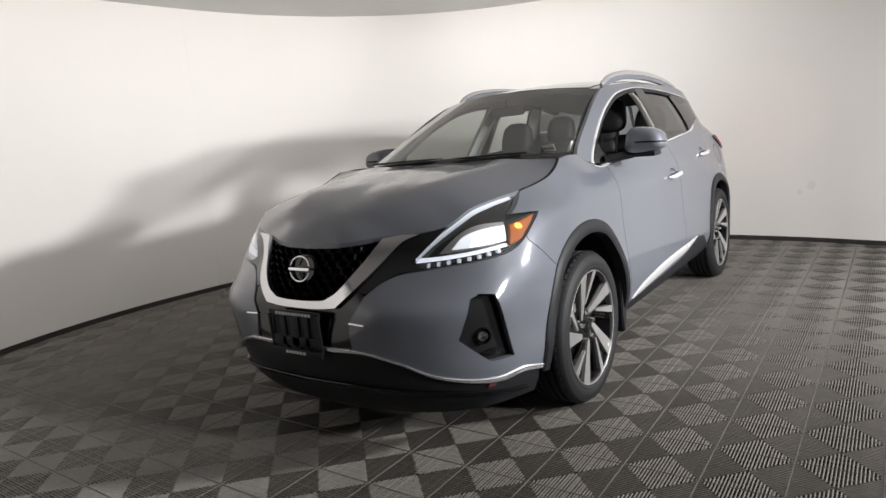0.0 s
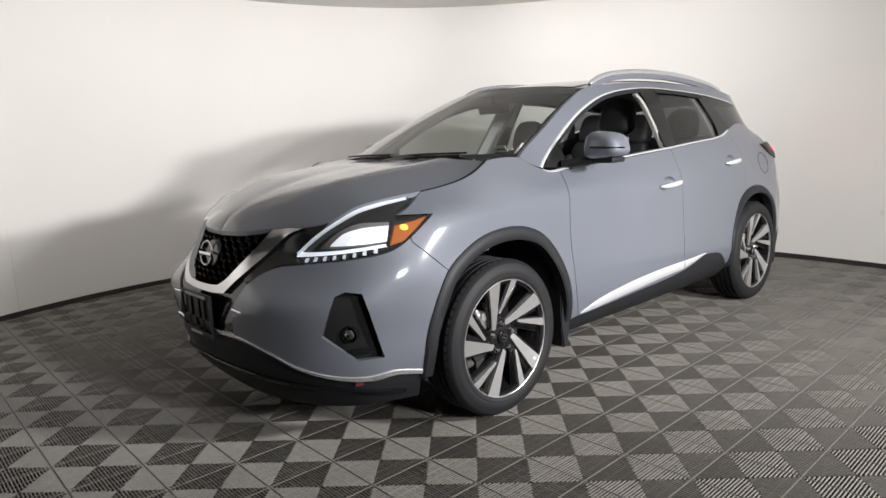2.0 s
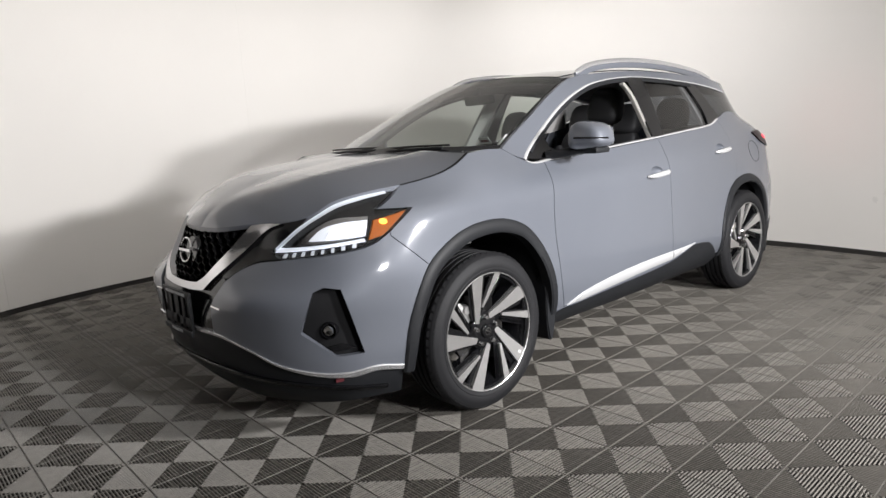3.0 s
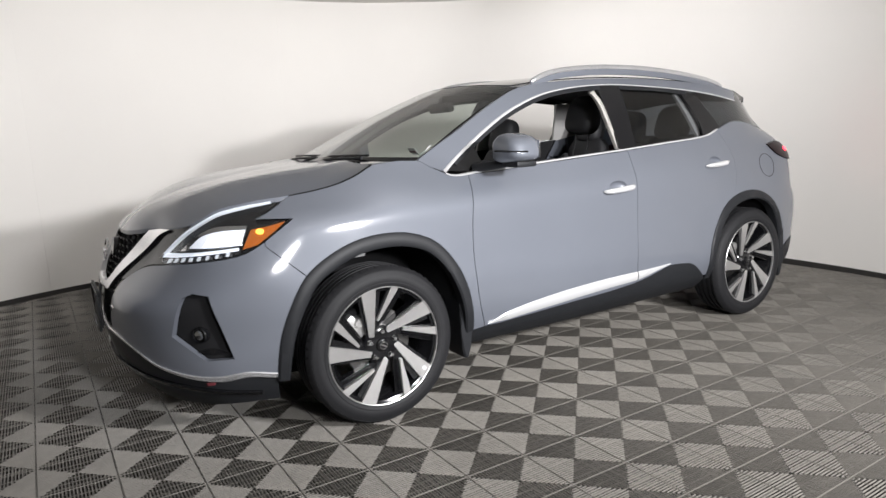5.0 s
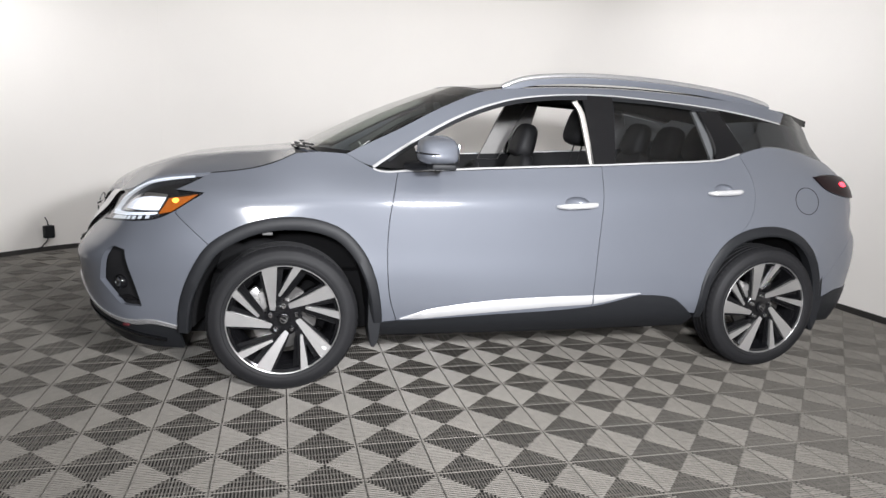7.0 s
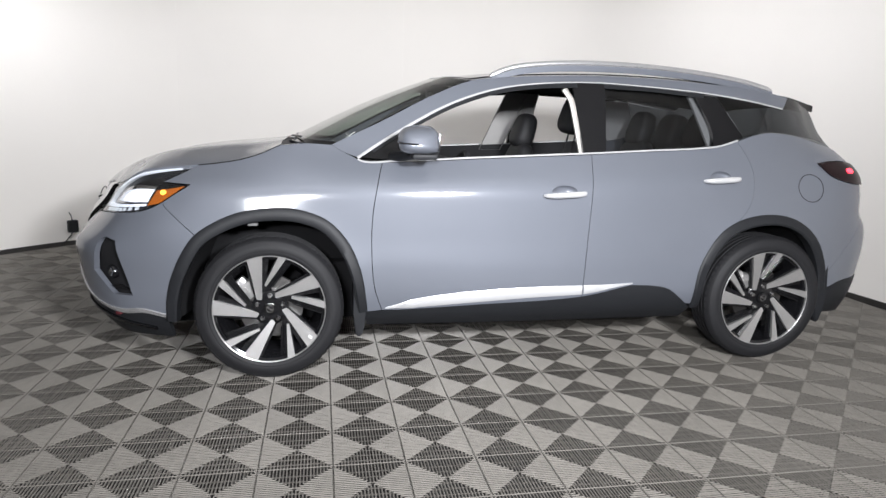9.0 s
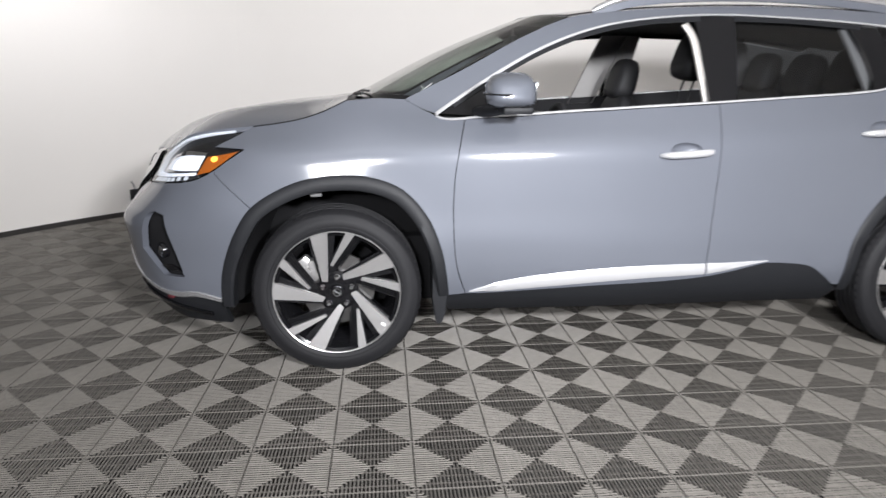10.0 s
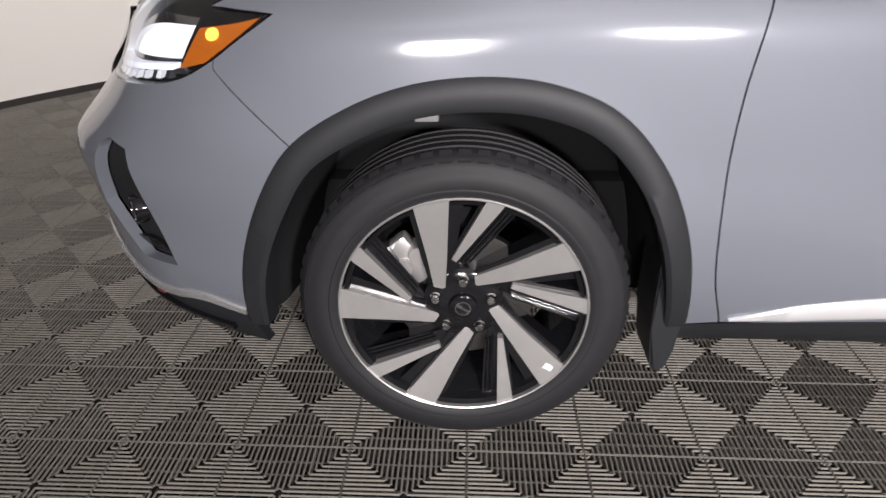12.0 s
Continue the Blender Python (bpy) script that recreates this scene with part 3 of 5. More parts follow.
# front bumper
CHROME_LOW = [(-1.373, 0.540), (-1.213, 0.492), (-1.083, 0.431), (-0.907, 0.386), (-0.77, 0.374), (-0.651, 0.384), (-0.53, 0.362)]
FOG = [(-0.965, 0.575), (-0.90, 0.745), (-0.855, 0.762), (-0.785, 0.75), (-0.704, 0.463), (-0.825, 0.462)]
fog = [tuple(p) for a, b in zip(FOG, FOG[1:] + FOG[:1]) for p in curve2([a, b], 0.02)[:-1]]
bumper = outline([(-1.433, 0.546), (-1.437, 0.673), (-1.40, 0.73), (-1.375, 0.775)], [(-1.375, 0.775), (-1.322, 0.814), (-1.238, 0.848), (-1.07, 0.866)],
                 LAMP_LOW[::-1][:5], [(-0.53, 0.957), (-0.53, 0.938)], SEAM, ARCH_FRONT[4::-1], [(-0.522, 0.33), (-0.53, 0.362)], CHROME_LOW[::-1], [(-1.373, 0.54), (-1.433, 0.546)])
front = patch("front_bumper", bumper, flank, PAINT, car, holes=[fog], depth=0.03, label="painted grey front bumper")
LEFT.append(front)
patch("fog_surround", fog, flank, DARK, front, out=-0.035, depth=0, gap=0, step=0.02, label="black fog lamp recess")
bm = bmesh.new()
c = Vector(skin(-0.848, 0.575, -0.028))
aim = Matrix.Translation(c) @ Matrix.Rotation(radians(-52), 4, "Z") @ Matrix.Rotation(0, 4, "X")
lathe(bm, [(0.001, 0.012), (0.02, 0.010), (0.03, 0.0), (0.033, -0.010), (0.037, -0.004), (0.037, 0.03)], 24, aim)
fog_lamp = part("fog_lamp", bm, GLOSSBLACK, front, "small round fog lamp")
part("fog_lens", lathe(bmesh.new(), [(0.001, -0.001), (0.012, -0.003), (0.021, -0.008), (0.024, 0.004)], 24, aim), CHROME, fog_lamp, "bright fog lamp reflector")
patch("fog_blade", outline([(-0.868, 0.50), (-0.80, 0.485), (-0.735, 0.487)], [(-0.735, 0.487), (-0.79, 0.51), (-0.868, 0.50)], step=0.01), flank, GLOSSBLACK, front, out=-0.018, depth=0.012, gap=0, step=0.01)
patch("red_sticker", outline([(-0.838, 0.357), (-0.803, 0.361)], [(-0.803, 0.361), (-0.803, 0.347)], [(-0.803, 0.347), (-0.838, 0.343)], [(-0.838, 0.343), (-0.838, 0.357)], step=0.01), flank, REDPRINT, front, out=0.002, depth=0.014, gap=0, step=0.02, label="small red sticker")
CENTRE = outline([(S0, 0.54), (-1.6, 0.535), (-1.433, 0.54)], [(-1.433, 0.54), (-1.437, 0.673), (-1.40, 0.73), (-1.375, 0.775)], [(-1.375, 0.775), (-1.43, 0.80)],
                 [(-1.43, 0.80), (-1.515, 0.728)], [(-1.515, 0.728), (-1.62, 0.722), (S0, 0.722)], [(S0, 0.722), (S0, 0.54)])
LEFT.append(patch("bumper_centre", CENTRE, flank, GLOSSBLACK, car, out=-0.008, gap=0.0, depth=0.02, label="black centre section of the bumper"))
VALANCE = outline([(S0, 0.545), (-1.55, 0.542), (-1.373, 0.542)], CHROME_LOW, [(-0.53, 0.362), (-0.52, 0.23)], [(-0.52, 0.23), (-1.0, 0.22), (S0, 0.22)], [(S0, 0.22), (S0, 0.545)])
LEFT.append(patch("bumper_valance", VALANCE, flank, CLAD, car, out=-0.012, gap=0.0, depth=0.03, label="black plastic lower bumper valance"))
LEFT.append(strip("valance_ridge", [(S0, 0.375), (-1.5, 0.375), (-1.3, 0.362), (-0.95, 0.33), (-0.6, 0.28)], 0.02, flank, GLOSSBLACK, car, out=0.004, depth=0.02))
LEFT.append(strip("bumper_chrome", [(S0, 0.549), (-1.55, 0.546)] + CHROME_LOW, [0.019, 0.019, 0.013, 0.010, 0.020, 0.030, 0.024], flank, RAIL, car, out=0.007, depth=0.02, label="thin chrome strip along the lower bumper"))
LEFT.append(strip("bumper_accent", [(-1.44, 0.668), (-1.36, 0.664)], 0.008, flank, CHROME, car, out=0.003))

# grille
V_OUT = [(-1.516, 0.729), (-1.46, 0.775), (-1.39, 0.834), (-1.28, 0.93), (-1.20, 0.985), (-1.10, 1.012)]
arm = outline(V_OUT, [(-1.10, 1.012), (-1.2, 1.013), (-1.315, 1.004)], [(-1.315, 1.004), (-1.37, 0.945), (-1.449, 0.86), (-1.52, 0.79), (-1.585, 0.757)],
              [(-1.585, 0.757), (-1.66, 0.752), (S0, 0.752)], [(S0, 0.752), (S0, 0.72)], [(S0, 0.72), (-1.62, 0.72), (-1.516, 0.729)])
LEFT.append(patch("grille_chrome", arm, flank, SATIN, car, out=0.012, depth=0.035, gap=0, step=0.02, label="broad V-shaped chrome grille frame"))
INNER = outline([(S0, 0.752), (-1.66, 0.752), (-1.585, 0.757)], [(-1.585, 0.757), (-1.52, 0.79), (-1.449, 0.86), (-1.37, 0.945), (-1.315, 1.004)],
                [(-1.315, 1.004), (-1.5, 0.99), (S0, 0.982)], [(S0, 0.982), (S0, 0.752)])
LEFT.append(patch("grille_backing", INNER, flank, DARK, car, out=-0.05, depth=0.0, gap=0, step=0.03))
hv, hf = [], []
pitch_s, pitch_z = 0.062, 0.036
for i in range(-1, 8):
    for j in range(-1, 9):
        cs, cz = S0 + i * pitch_s + (pitch_s / 2 if j % 2 else 0), 0.76 + j * pitch_z * 0.8
        ring = [(math.cos(a), math.sin(a)) for a in np.radians([30, 90, 150, 210, 270, 330])]
        if not inside(INNER, np.array([(max(cs, S0 + 0.001), cz)]))[0]:
            continue
        k0 = len(hv)
        for rad, o in ((1.0, -0.018), (0.84, -0.012), (0.72, -0.04)):
            for a, b in ring:
                hv.append((max(cs + a * rad * pitch_s / 1.73, S0), cz + b * rad * pitch_z / 1.8, o))
        for r in range(2):
            hf += [(k0 + r * 6 + k, k0 + r * 6 + (k + 1) % 6, k0 + (r + 1) * 6 + (k + 1) % 6, k0 + (r + 1) * 6 + k) for k in range(6)]
hv = np.array(hv)
LEFT.append(solid("grille_mesh", skin(hv[:, 0], hv[:, 1], hv[:, 2]), hf, GLOSSBLACK, car, "black honeycomb grille mesh", smooth=0))
SURROUND = outline([(-1.516, 0.729), (-1.43, 0.80)], [(-1.43, 0.80), (-1.375, 0.785), (-1.322, 0.816), (-1.238, 0.852), (-1.07, 0.868)],
                   [(-1.07, 0.868), (-1.10, 0.876), (-1.152, 0.893)], [(-1.152, 0.893), (-1.07, 0.947), (-0.934, 1.033)],
                   [(-0.934, 1.033), (-1.02, 1.022), (-1.10, 1.012)], V_OUT[::-1])
LEFT.append(patch("headlamp_surround", SURROUND, flank, GLOSSBLACK, car, out=-0.004, gap=0, depth=0.03, step=0.02))

# headlamp
LAMP = outline([(-1.152, 0.893), (-1.07, 0.947), (-0.934, 1.031), (-0.78, 1.083), (-0.577, 1.116), (-0.376, 1.132)], [(-0.376, 1.132), (-0.47, 1.09), (-0.56, 1.049)],
               [(-0.56, 1.049), (-0.392, 1.044)], LAMP_LOW, [(-1.07, 0.866), (-1.152, 0.893)], step=0.02)
lamp = patch("headlamp", LAMP, flank, GLOSSBLACK, car, out=-0.03, depth=0.02, gap=0.002, step=0.02, label="swept headlamp with lit white lamps")
LEFT.append(lamp)
strip("daylight_strip", [(-1.125, 0.902), (-1.05, 0.952), (-0.934, 1.012), (-0.78, 1.067), (-0.62, 1.098), (-0.47, 1.115)], [0.012, 0.016, 0.017, 0.016, 0.010], flank, LED_SOFT, lamp, out=-0.012, depth=0.03)
strip("daylight_strip", [(-1.125, 0.900), (-1.0, 0.905), (-0.8, 0.919), (-0.645, 0.932)], [0.014, 0.012, 0.010], flank, LED_STRIP, lamp, out=-0.012, depth=0.03)
BULB = outline([(-1.0, 0.922), (-0.89, 0.988), (-0.77, 1.022), (-0.60, 1.024)], [(-0.60, 1.024), (-0.635, 0.945)], [(-0.635, 0.945), (-0.8, 0.93), (-1.0, 0.922)], step=0.02)
patch("projector", BULB, flank, CHROME, lamp, out=-0.022, depth=0.02, gap=0.0, step=0.02)
GLOW = outline([(-0.93, 0.937), (-0.86, 0.982), (-0.74, 1.006), (-0.61, 1.010)], [(-0.61, 1.010), (-0.638, 0.948)], [(-0.638, 0.948), (-0.78, 0.941), (-0.93, 0.937)], step=0.02)
patch("lit_reflector", GLOW, flank, LED_STRIP, lamp, out=-0.017, depth=0.01, gap=0.0, step=0.02, label="reflector lit from within")
BEAM = outline([(-0.83, 0.945), (-0.80, 0.978), (-0.70, 0.995), (-0.625, 0.999)], [(-0.625, 0.999), (-0.645, 0.953)], [(-0.645, 0.953), (-0.74, 0.949), (-0.83, 0.945)], step=0.02)
patch("lit_bulb", BEAM, flank, LED, lamp, out=-0.013, depth=0.008, gap=0.0, step=0.02, label="bright white lit lamp")
AMB = outline([(-0.585, 1.008), (-0.50, 1.02), (-0.425, 1.035)], [(-0.425, 1.035), (-0.48, 0.997), (-0.56, 0.945)], [(-0.56, 0.945), (-0.628, 0.93)], [(-0.628, 0.93), (-0.585, 1.008)], step=0.02)
patch("amber_lens", AMB, flank, AMBER, lamp, out=-0.01, depth=0.015, gap=0.0, step=0.02, label="amber side lens")
patch("amber_bulb", [(-0.545 + 0.018 * math.cos(a), 1.0 + 0.012 * math.sin(a)) for a in np.linspace(0, 6.28, 13)[:-1]], flank, AMBER_GLOW, lamp, out=-0.007, depth=0.006, gap=0, step=0.01)
for k in range(8):
    s = -1.06 + 0.052 * k
    z = float(np.interp(s, [-1.07, -0.823, -0.645], [0.880, 0.898, 0.918]))
    patch("led_dot", [(s - 0.010, z - 0.008), (s + 0.006, z - 0.008), (s + 0.011, z + 0.007), (s - 0.005, z + 0.007)], flank, LED_SOFT, lamp, out=-0.010, depth=0.015, gap=0, step=0.02)
ob = patch("lens", LAMP, flank, LENS, lamp, out=0.001, depth=0.0, gap=0.003, step=0.03, label="clear lens")
ob.visible_shadow = False

# doors
def cup_at(s, z):
    """The rim of the bowl behind a door handle."""
    return [(s + 0.066 * math.cos(a), z + 0.036 * math.sin(a)) for a in np.linspace(0, 2 * math.pi, 29)[:-1]]


BELT_LINE = [(0.475, 1.166), (0.675, 1.165), (1.137, 1.190), (1.70, 1.2195), (2.116, 1.242), (2.427, 1.258), (2.55, 1.272), (2.66, 1.305), (2.737, 1.333), (2.837, 1.357)]
front_door = patch("front_door", outline([(0.602, 1.157), (0.675, 1.158), (1.137, 1.183), (1.755, 1.215)], [(1.755, 1.215), (1.736, 0.957), (1.706, 0.52), (1.703, 0.39)],
                   [(1.703, 0.39), (1.174, 0.365), (0.598, 0.366)], [(0.598, 0.366), (0.555, 0.5), (0.538, 0.721), (0.546, 0.897), (0.562, 1.0), (0.592, 1.128), (0.602, 1.157)]),
                   flank, PAINT, car, holes=[cup_at(1.59, 1.012)], depth=0.03, gap=0.0022, label="painted grey front door")
ARCH_REAR = [(2.378, 0.33), (2.377, 0.45), (2.398, 0.58), (2.45, 0.69), (2.53, 0.79), (2.62, 0.845), (2.73, 0.877), (2.84, 0.882), (2.944, 0.862), (3.03, 0.82), (3.108, 0.75), (3.17, 0.66), (3.215, 0.56), (3.24, 0.43)]
rear_door = patch("rear_door", outline([(1.755, 1.215), (2.116, 1.235), (2.427, 1.251), (2.55, 1.265), (2.66, 1.298)], [(2.66, 1.298), (2.715, 1.18), (2.725, 1.05), (2.69, 0.93), (2.62, 0.845)],
                  ARCH_REAR[5:1:-1], [(2.398, 0.58), (2.38, 0.36)], [(2.38, 0.36), (2.0, 0.39), (1.703, 0.39)], [(1.703, 0.39), (1.706, 0.52), (1.736, 0.957), (1.755, 1.215)]),
                  flank, PAINT, car, holes=[cup_at(2.52, 1.094)], depth=0.03, gap=0.0009, label="painted grey rear door")
LEFT += [front_door, rear_door]
for door, s0, s1, z0, z1 in ((front_door, 1.48, 1.70, 0.993, 1.006), (rear_door, 2.41, 2.635, 1.076, 1.087)):
    cs, cz = (1.59, 1.012) if door is front_door else (2.52, 1.094)
    patch("handle_bowl", cup_at(cs, cz), lambda a, b, o: skin(a, b, o - 0.03 * np.clip(1 - ((a - cs) / 0.066) ** 2 - ((b - cz) / 0.036) ** 2, 0, 1) ** 0.6), PAINT, door, depth=0.0, gap=0, step=0.008)
    pts = [(s0 + (s1 - s0) * k, z0 + (z1 - z0) * k, o) for k, o in ((0, 0.004), (0.06, 0.022), (0.2, 0.034), (0.5, 0.038), (0.8, 0.034), (0.94, 0.022), (1, 0.004))]
    bm = tube(bmesh.new(), [skin(a, b, o) for a, b, o in pts], [0.006, 0.011, 0.014, 0.015, 0.015, 0.013, 0.008], 10, 1.15)
    part("handle", bm, SILVER, door, "chrome pull handle")
LEFT.append(strip("sill_chrome", [(0.615, 0.378), (0.83, 0.410), (1.14, 0.438), (1.42, 0.455), (1.70, 0.464)], [0.004, 0.048, 0.060, 0.065, 0.067, 0.066, 0.063, 0.059, 0.054], flank, SILVER, car, out=0.008, depth=0.01, label="satin chrome strip along the sill"))
LEFT.append(strip("sill_chrome", [(1.708, 0.465), (1.80, 0.473), (1.90, 0.486), (1.995, 0.497)], [0.054, 0.038, 0.020, 0.005], flank, SILVER, car, out=0.008, depth=0.01))
CLADDING = outline([(0.50, 0.36), (0.64, 0.365), (1.14, 0.389), (1.70, 0.424), (1.99, 0.487)], [(1.99, 0.487), (2.1, 0.482), (2.214, 0.462), (2.29, 0.41), (2.378, 0.335)], [(2.378, 0.335), (2.36, 0.26)],
                   [(2.36, 0.26), (1.4, 0.255), (0.52, 0.265)], [(0.52, 0.265), (0.50, 0.36)])
LEFT.append(patch("sill_cladding", CLADDING, flank, CLAD, car, out=0.003, depth=0.05, gap=0, label="black plastic sill cladding"))
LEFT.append(strip("arch_trim", drawn_in(ARCH_REAR, 2.83), [0.05, 0.06, 0.06, 0.06, 0.06, 0.05], flank, CLAD, car, out=0.012, depth=0.05, label="black plastic wheel arch trim"))

# rear quarter and tail
TAIL = outline([(3.175, 1.180), (3.30, 1.195), (3.50, 1.185), (3.62, 1.16)], [(3.62, 1.16), (3.63, 1.05)], [(3.63, 1.05), (3.50, 1.055), (3.40, 1.066), (3.25, 1.11), (3.175, 1.18)], step=0.02)
QUARTER = outline([(2.66, 1.298), (2.737, 1.326), (2.837, 1.349), (2.95, 1.348), (3.10, 1.33), (3.45, 1.262)], [(3.45, 1.262), (3.52, 1.187)], [(3.52, 1.187), (3.30, 1.195), (3.175, 1.18)],
                  [(3.175, 1.18), (3.25, 1.11), (3.40, 1.066), (3.52, 1.055)], [(3.52, 1.055), (3.52, 0.83)], [(3.52, 0.83), (3.30, 0.60), (3.222, 0.53)], ARCH_REAR[12:4:-1],
                  [(2.62, 0.845), (2.69, 0.93), (2.725, 1.05), (2.715, 1.18), (2.66, 1.298)])
quarter = patch("quarter_panel", QUARTER, flank, PAINT, car, depth=0.03, gap=0.0006, label="painted grey rear quarter panel")
LEFT.append(quarter)
ring = [(3.108 + 0.085 * math.cos(a), 1.034 + 0.08 * math.sin(a)) for a in np.linspace(0, 2 * math.pi, 41)]
strip("fuel_door", ring, 0.004, flank, DARK, quarter, out=0.0012, depth=0.002, label="round fuel flap groove")
tail = patch("tail_lamp", TAIL, flank, REDLENS, car, out=0.012, depth=0.03, gap=0.002, step=0.02, label="dark red wrap-round tail lamp")
LEFT.append(tail)
patch("red_bulb", [(3.415 + 0.034 * math.cos(a), 1.140 + 0.015 * math.sin(a)) for a in np.linspace(0, 6.28, 17)[:-1]], flank, RED_GLOW, tail, out=0.016, depth=0.004, gap=0, step=0.02)
LEFT.append(patch("tailgate", outline([(3.45, 1.262), (3.7, 1.26), (S1, 1.26)], [(S1, 1.26), (S1, 0.74)], [(S1, 0.74), (3.9, 0.745), (3.52, 0.75)], [(3.52, 0.75), (3.52, 1.187)], [(3.52, 1.187), (3.45, 1.262)]), flank, PAINT, car, gap=0.001))
REARB = outline([(3.222, 0.53), (3.30, 0.60), (3.52, 0.83)], [(3.52, 0.83), (3.9, 0.75), (S1, 0.74)], [(S1, 0.74), (S1, 0.50)], [(S1, 0.50), (3.6, 0.48), (3.36, 0.47), (3.24, 0.43)], [(3.24, 0.43), (3.222, 0.53)])
LEFT.append(patch("rear_bumper", REARB, flank, PAINT, car, depth=0.03))
LEFT.append(patch("rear_valance", outline([(3.24, 0.43), (3.36, 0.47), (3.6, 0.48), (S1, 0.50)], [(S1, 0.50), (S1, 0.25)], [(S1, 0.25), (3.6, 0.25), (3.25, 0.27)], [(3.25, 0.27), (3.24, 0.43)]), flank, CLAD, car, out=0.004, depth=0.03, gap=0))

# greenhouse
CHROME_TOP = [(0.468, 1.178), (0.678, 1.308), (0.995, 1.476), (1.26, 1.566), (1.50, 1.605), (1.80, 1.622), (2.17, 1.606), (2.55, 1.573), (3.02, 1.495)]
UPPER = outline([(0.33, 1.245), (0.40, 1.205), (0.462, 1.183)], [(0.462, 1.183), (0.678, 1.314), (0.995, 1.482), (1.26, 1.572), (1.50, 1.611), (1.80, 1.628), (2.17, 1.612), (2.55, 1.579), (3.03, 1.500)],
                [(3.03, 1.500), (3.10, 1.566)], [(3.10, 1.566), (2.8, 1.608), (2.3, 1.652), (1.8, 1.662), (1.3, 1.634), (1.13, 1.611), (0.9, 1.522), (0.6, 1.37), (0.33, 1.245)])
LEFT.append(patch("roof_side", UPPER, flank, PAINT, car, depth=0.02, gap=0.0, step=0.02, label="painted grey pillar and roof side"))
LEFT.append(strip("window_chrome", CHROME_TOP, [0.015, 0.016, 0.013, 0.010, 0.009, 0.009, 0.009, 0.010, 0.009], flank, SILVER, car, out=0.006, depth=0.012, label="chrome window surround"))
LEFT.append(strip("belt_chrome", [(0.468, 1.172)] + BELT_LINE[:8], 0.0105, flank, SILVER, car, out=0.008, depth=0.012, label="chrome strip under the windows"))
SAIL = outline([(0.49, 1.180), (0.678, 1.298), (0.70, 1.31)], [(0.70, 1.31), (0.73, 1.173)], [(0.73, 1.173), (0.6, 1.173), (0.49, 1.180)])
LEFT.append(patch("mirror_sail", SAIL, flank, GLOSSBLACK, car, out=-0.004, depth=0.02, gap=0, step=0.02))
FRAME = [(0.55, 1.216), (0.678, 1.293), (0.995, 1.46), (1.26, 1.55), (1.50, 1.589), (1.72, 1.603)]
LEFT.append(strip("window_frame", FRAME, 0.026, flank, CLAD, car, out=0.0, depth=0.03))
LEFT.append(patch("centre_pillar", outline([(1.69, 1.613), (1.78, 1.616), (1.885, 1.612)], [(1.885, 1.612), (1.84, 1.228)], [(1.84, 1.228), (1.71, 1.22)], [(1.71, 1.22), (1.69, 1.613)]), flank, GLOSSBLACK, car, out=0.0, depth=0.03, gap=0, step=0.03, label="gloss black centre pillar"))
LEFT.append(strip("rear_window_frame", [(1.88, 1.601), (2.17, 1.588), (2.50, 1.558)], 0.022, flank, CLAD, car, out=0.0, depth=0.03))
LEFT.append(patch("rear_window_post", outline([(2.44, 1.562), (2.575, 1.556)], [(2.575, 1.556), (2.70, 1.32)], [(2.70, 1.32), (2.62, 1.29), (2.50, 1.265)], [(2.50, 1.265), (2.515, 1.33), (2.44, 1.562)]), flank, GLOSSBLACK, car, out=-0.001, depth=0.03, gap=0, step=0.03))
pane = patch("rear_door_window", outline([(1.88, 1.60), (2.17, 1.588), (2.45, 1.565)], [(2.45, 1.565), (2.51, 1.30), (2.51, 1.268)], [(2.51, 1.268), (2.1, 1.242), (1.845, 1.23)], [(1.845, 1.23), (1.88, 1.60)]), flank, TINT, car, out=-0.012, depth=0, gap=0, step=0.05, label="dark tinted rear door window")
pane.visible_shadow = False
LEFT.append(patch("quarter_window", outline([(2.58, 1.560), (3.02, 1.490)], [(3.02, 1.490), (3.10, 1.560)], [(3.10, 1.560), (3.25, 1.545), (3.38, 1.524)], [(3.38, 1.524), (3.43, 1.295)], [(3.43, 1.295), (3.10, 1.335), (2.95, 1.352), (2.84, 1.354), (2.70, 1.32)], [(2.70, 1.32), (2.58, 1.56)]), flank, DEEP_TINT, car, out=-0.002, depth=0, gap=0, step=0.04, label="dark tinted quarter window"))
LEFT.append(patch("rear_window", outline([(3.38, 1.524), (3.8, 1.524), (S1, 1.524)], [(S1, 1.524), (S1, 1.262)], [(S1, 1.262), (3.7, 1.262), (3.43, 1.29)], [(3.43, 1.29), (3.38, 1.524)]), flank, TINT, car, out=-0.003, depth=0, gap=0, step=0.05))
# dark lining behind the panels
LEFT.append(patch("door_lining", outline([(0.62, 1.163), (1.137, 1.19), (1.755, 1.221), (2.5, 1.264)], [(2.5, 1.264), (2.36, 0.6), (2.36, 0.3)], [(2.36, 0.3), (0.62, 0.3)], [(0.62, 0.3), (0.62, 1.163)]), flank, LEATHER, car, out=-0.07, depth=0.02, gap=0, step=0.06, label="black inner door lining"))
LEFT.append(patch("bay_lining", outline([(-1.35, 0.98), (-0.376, 1.10), (0.0, 1.13), (0.5, 1.14)], [(0.5, 1.14), (0.52, 0.95)], [(0.52, 0.95), (-0.36, 0.95), (-0.55, 0.3)], [(-0.55, 0.3), (-1.35, 0.3)], [(-1.35, 0.3), (-1.35, 0.98)]), flank, DARK, car, out=-0.09, depth=0.0, gap=0, step=0.06))

for ob in LEFT:
    mirrored(ob)

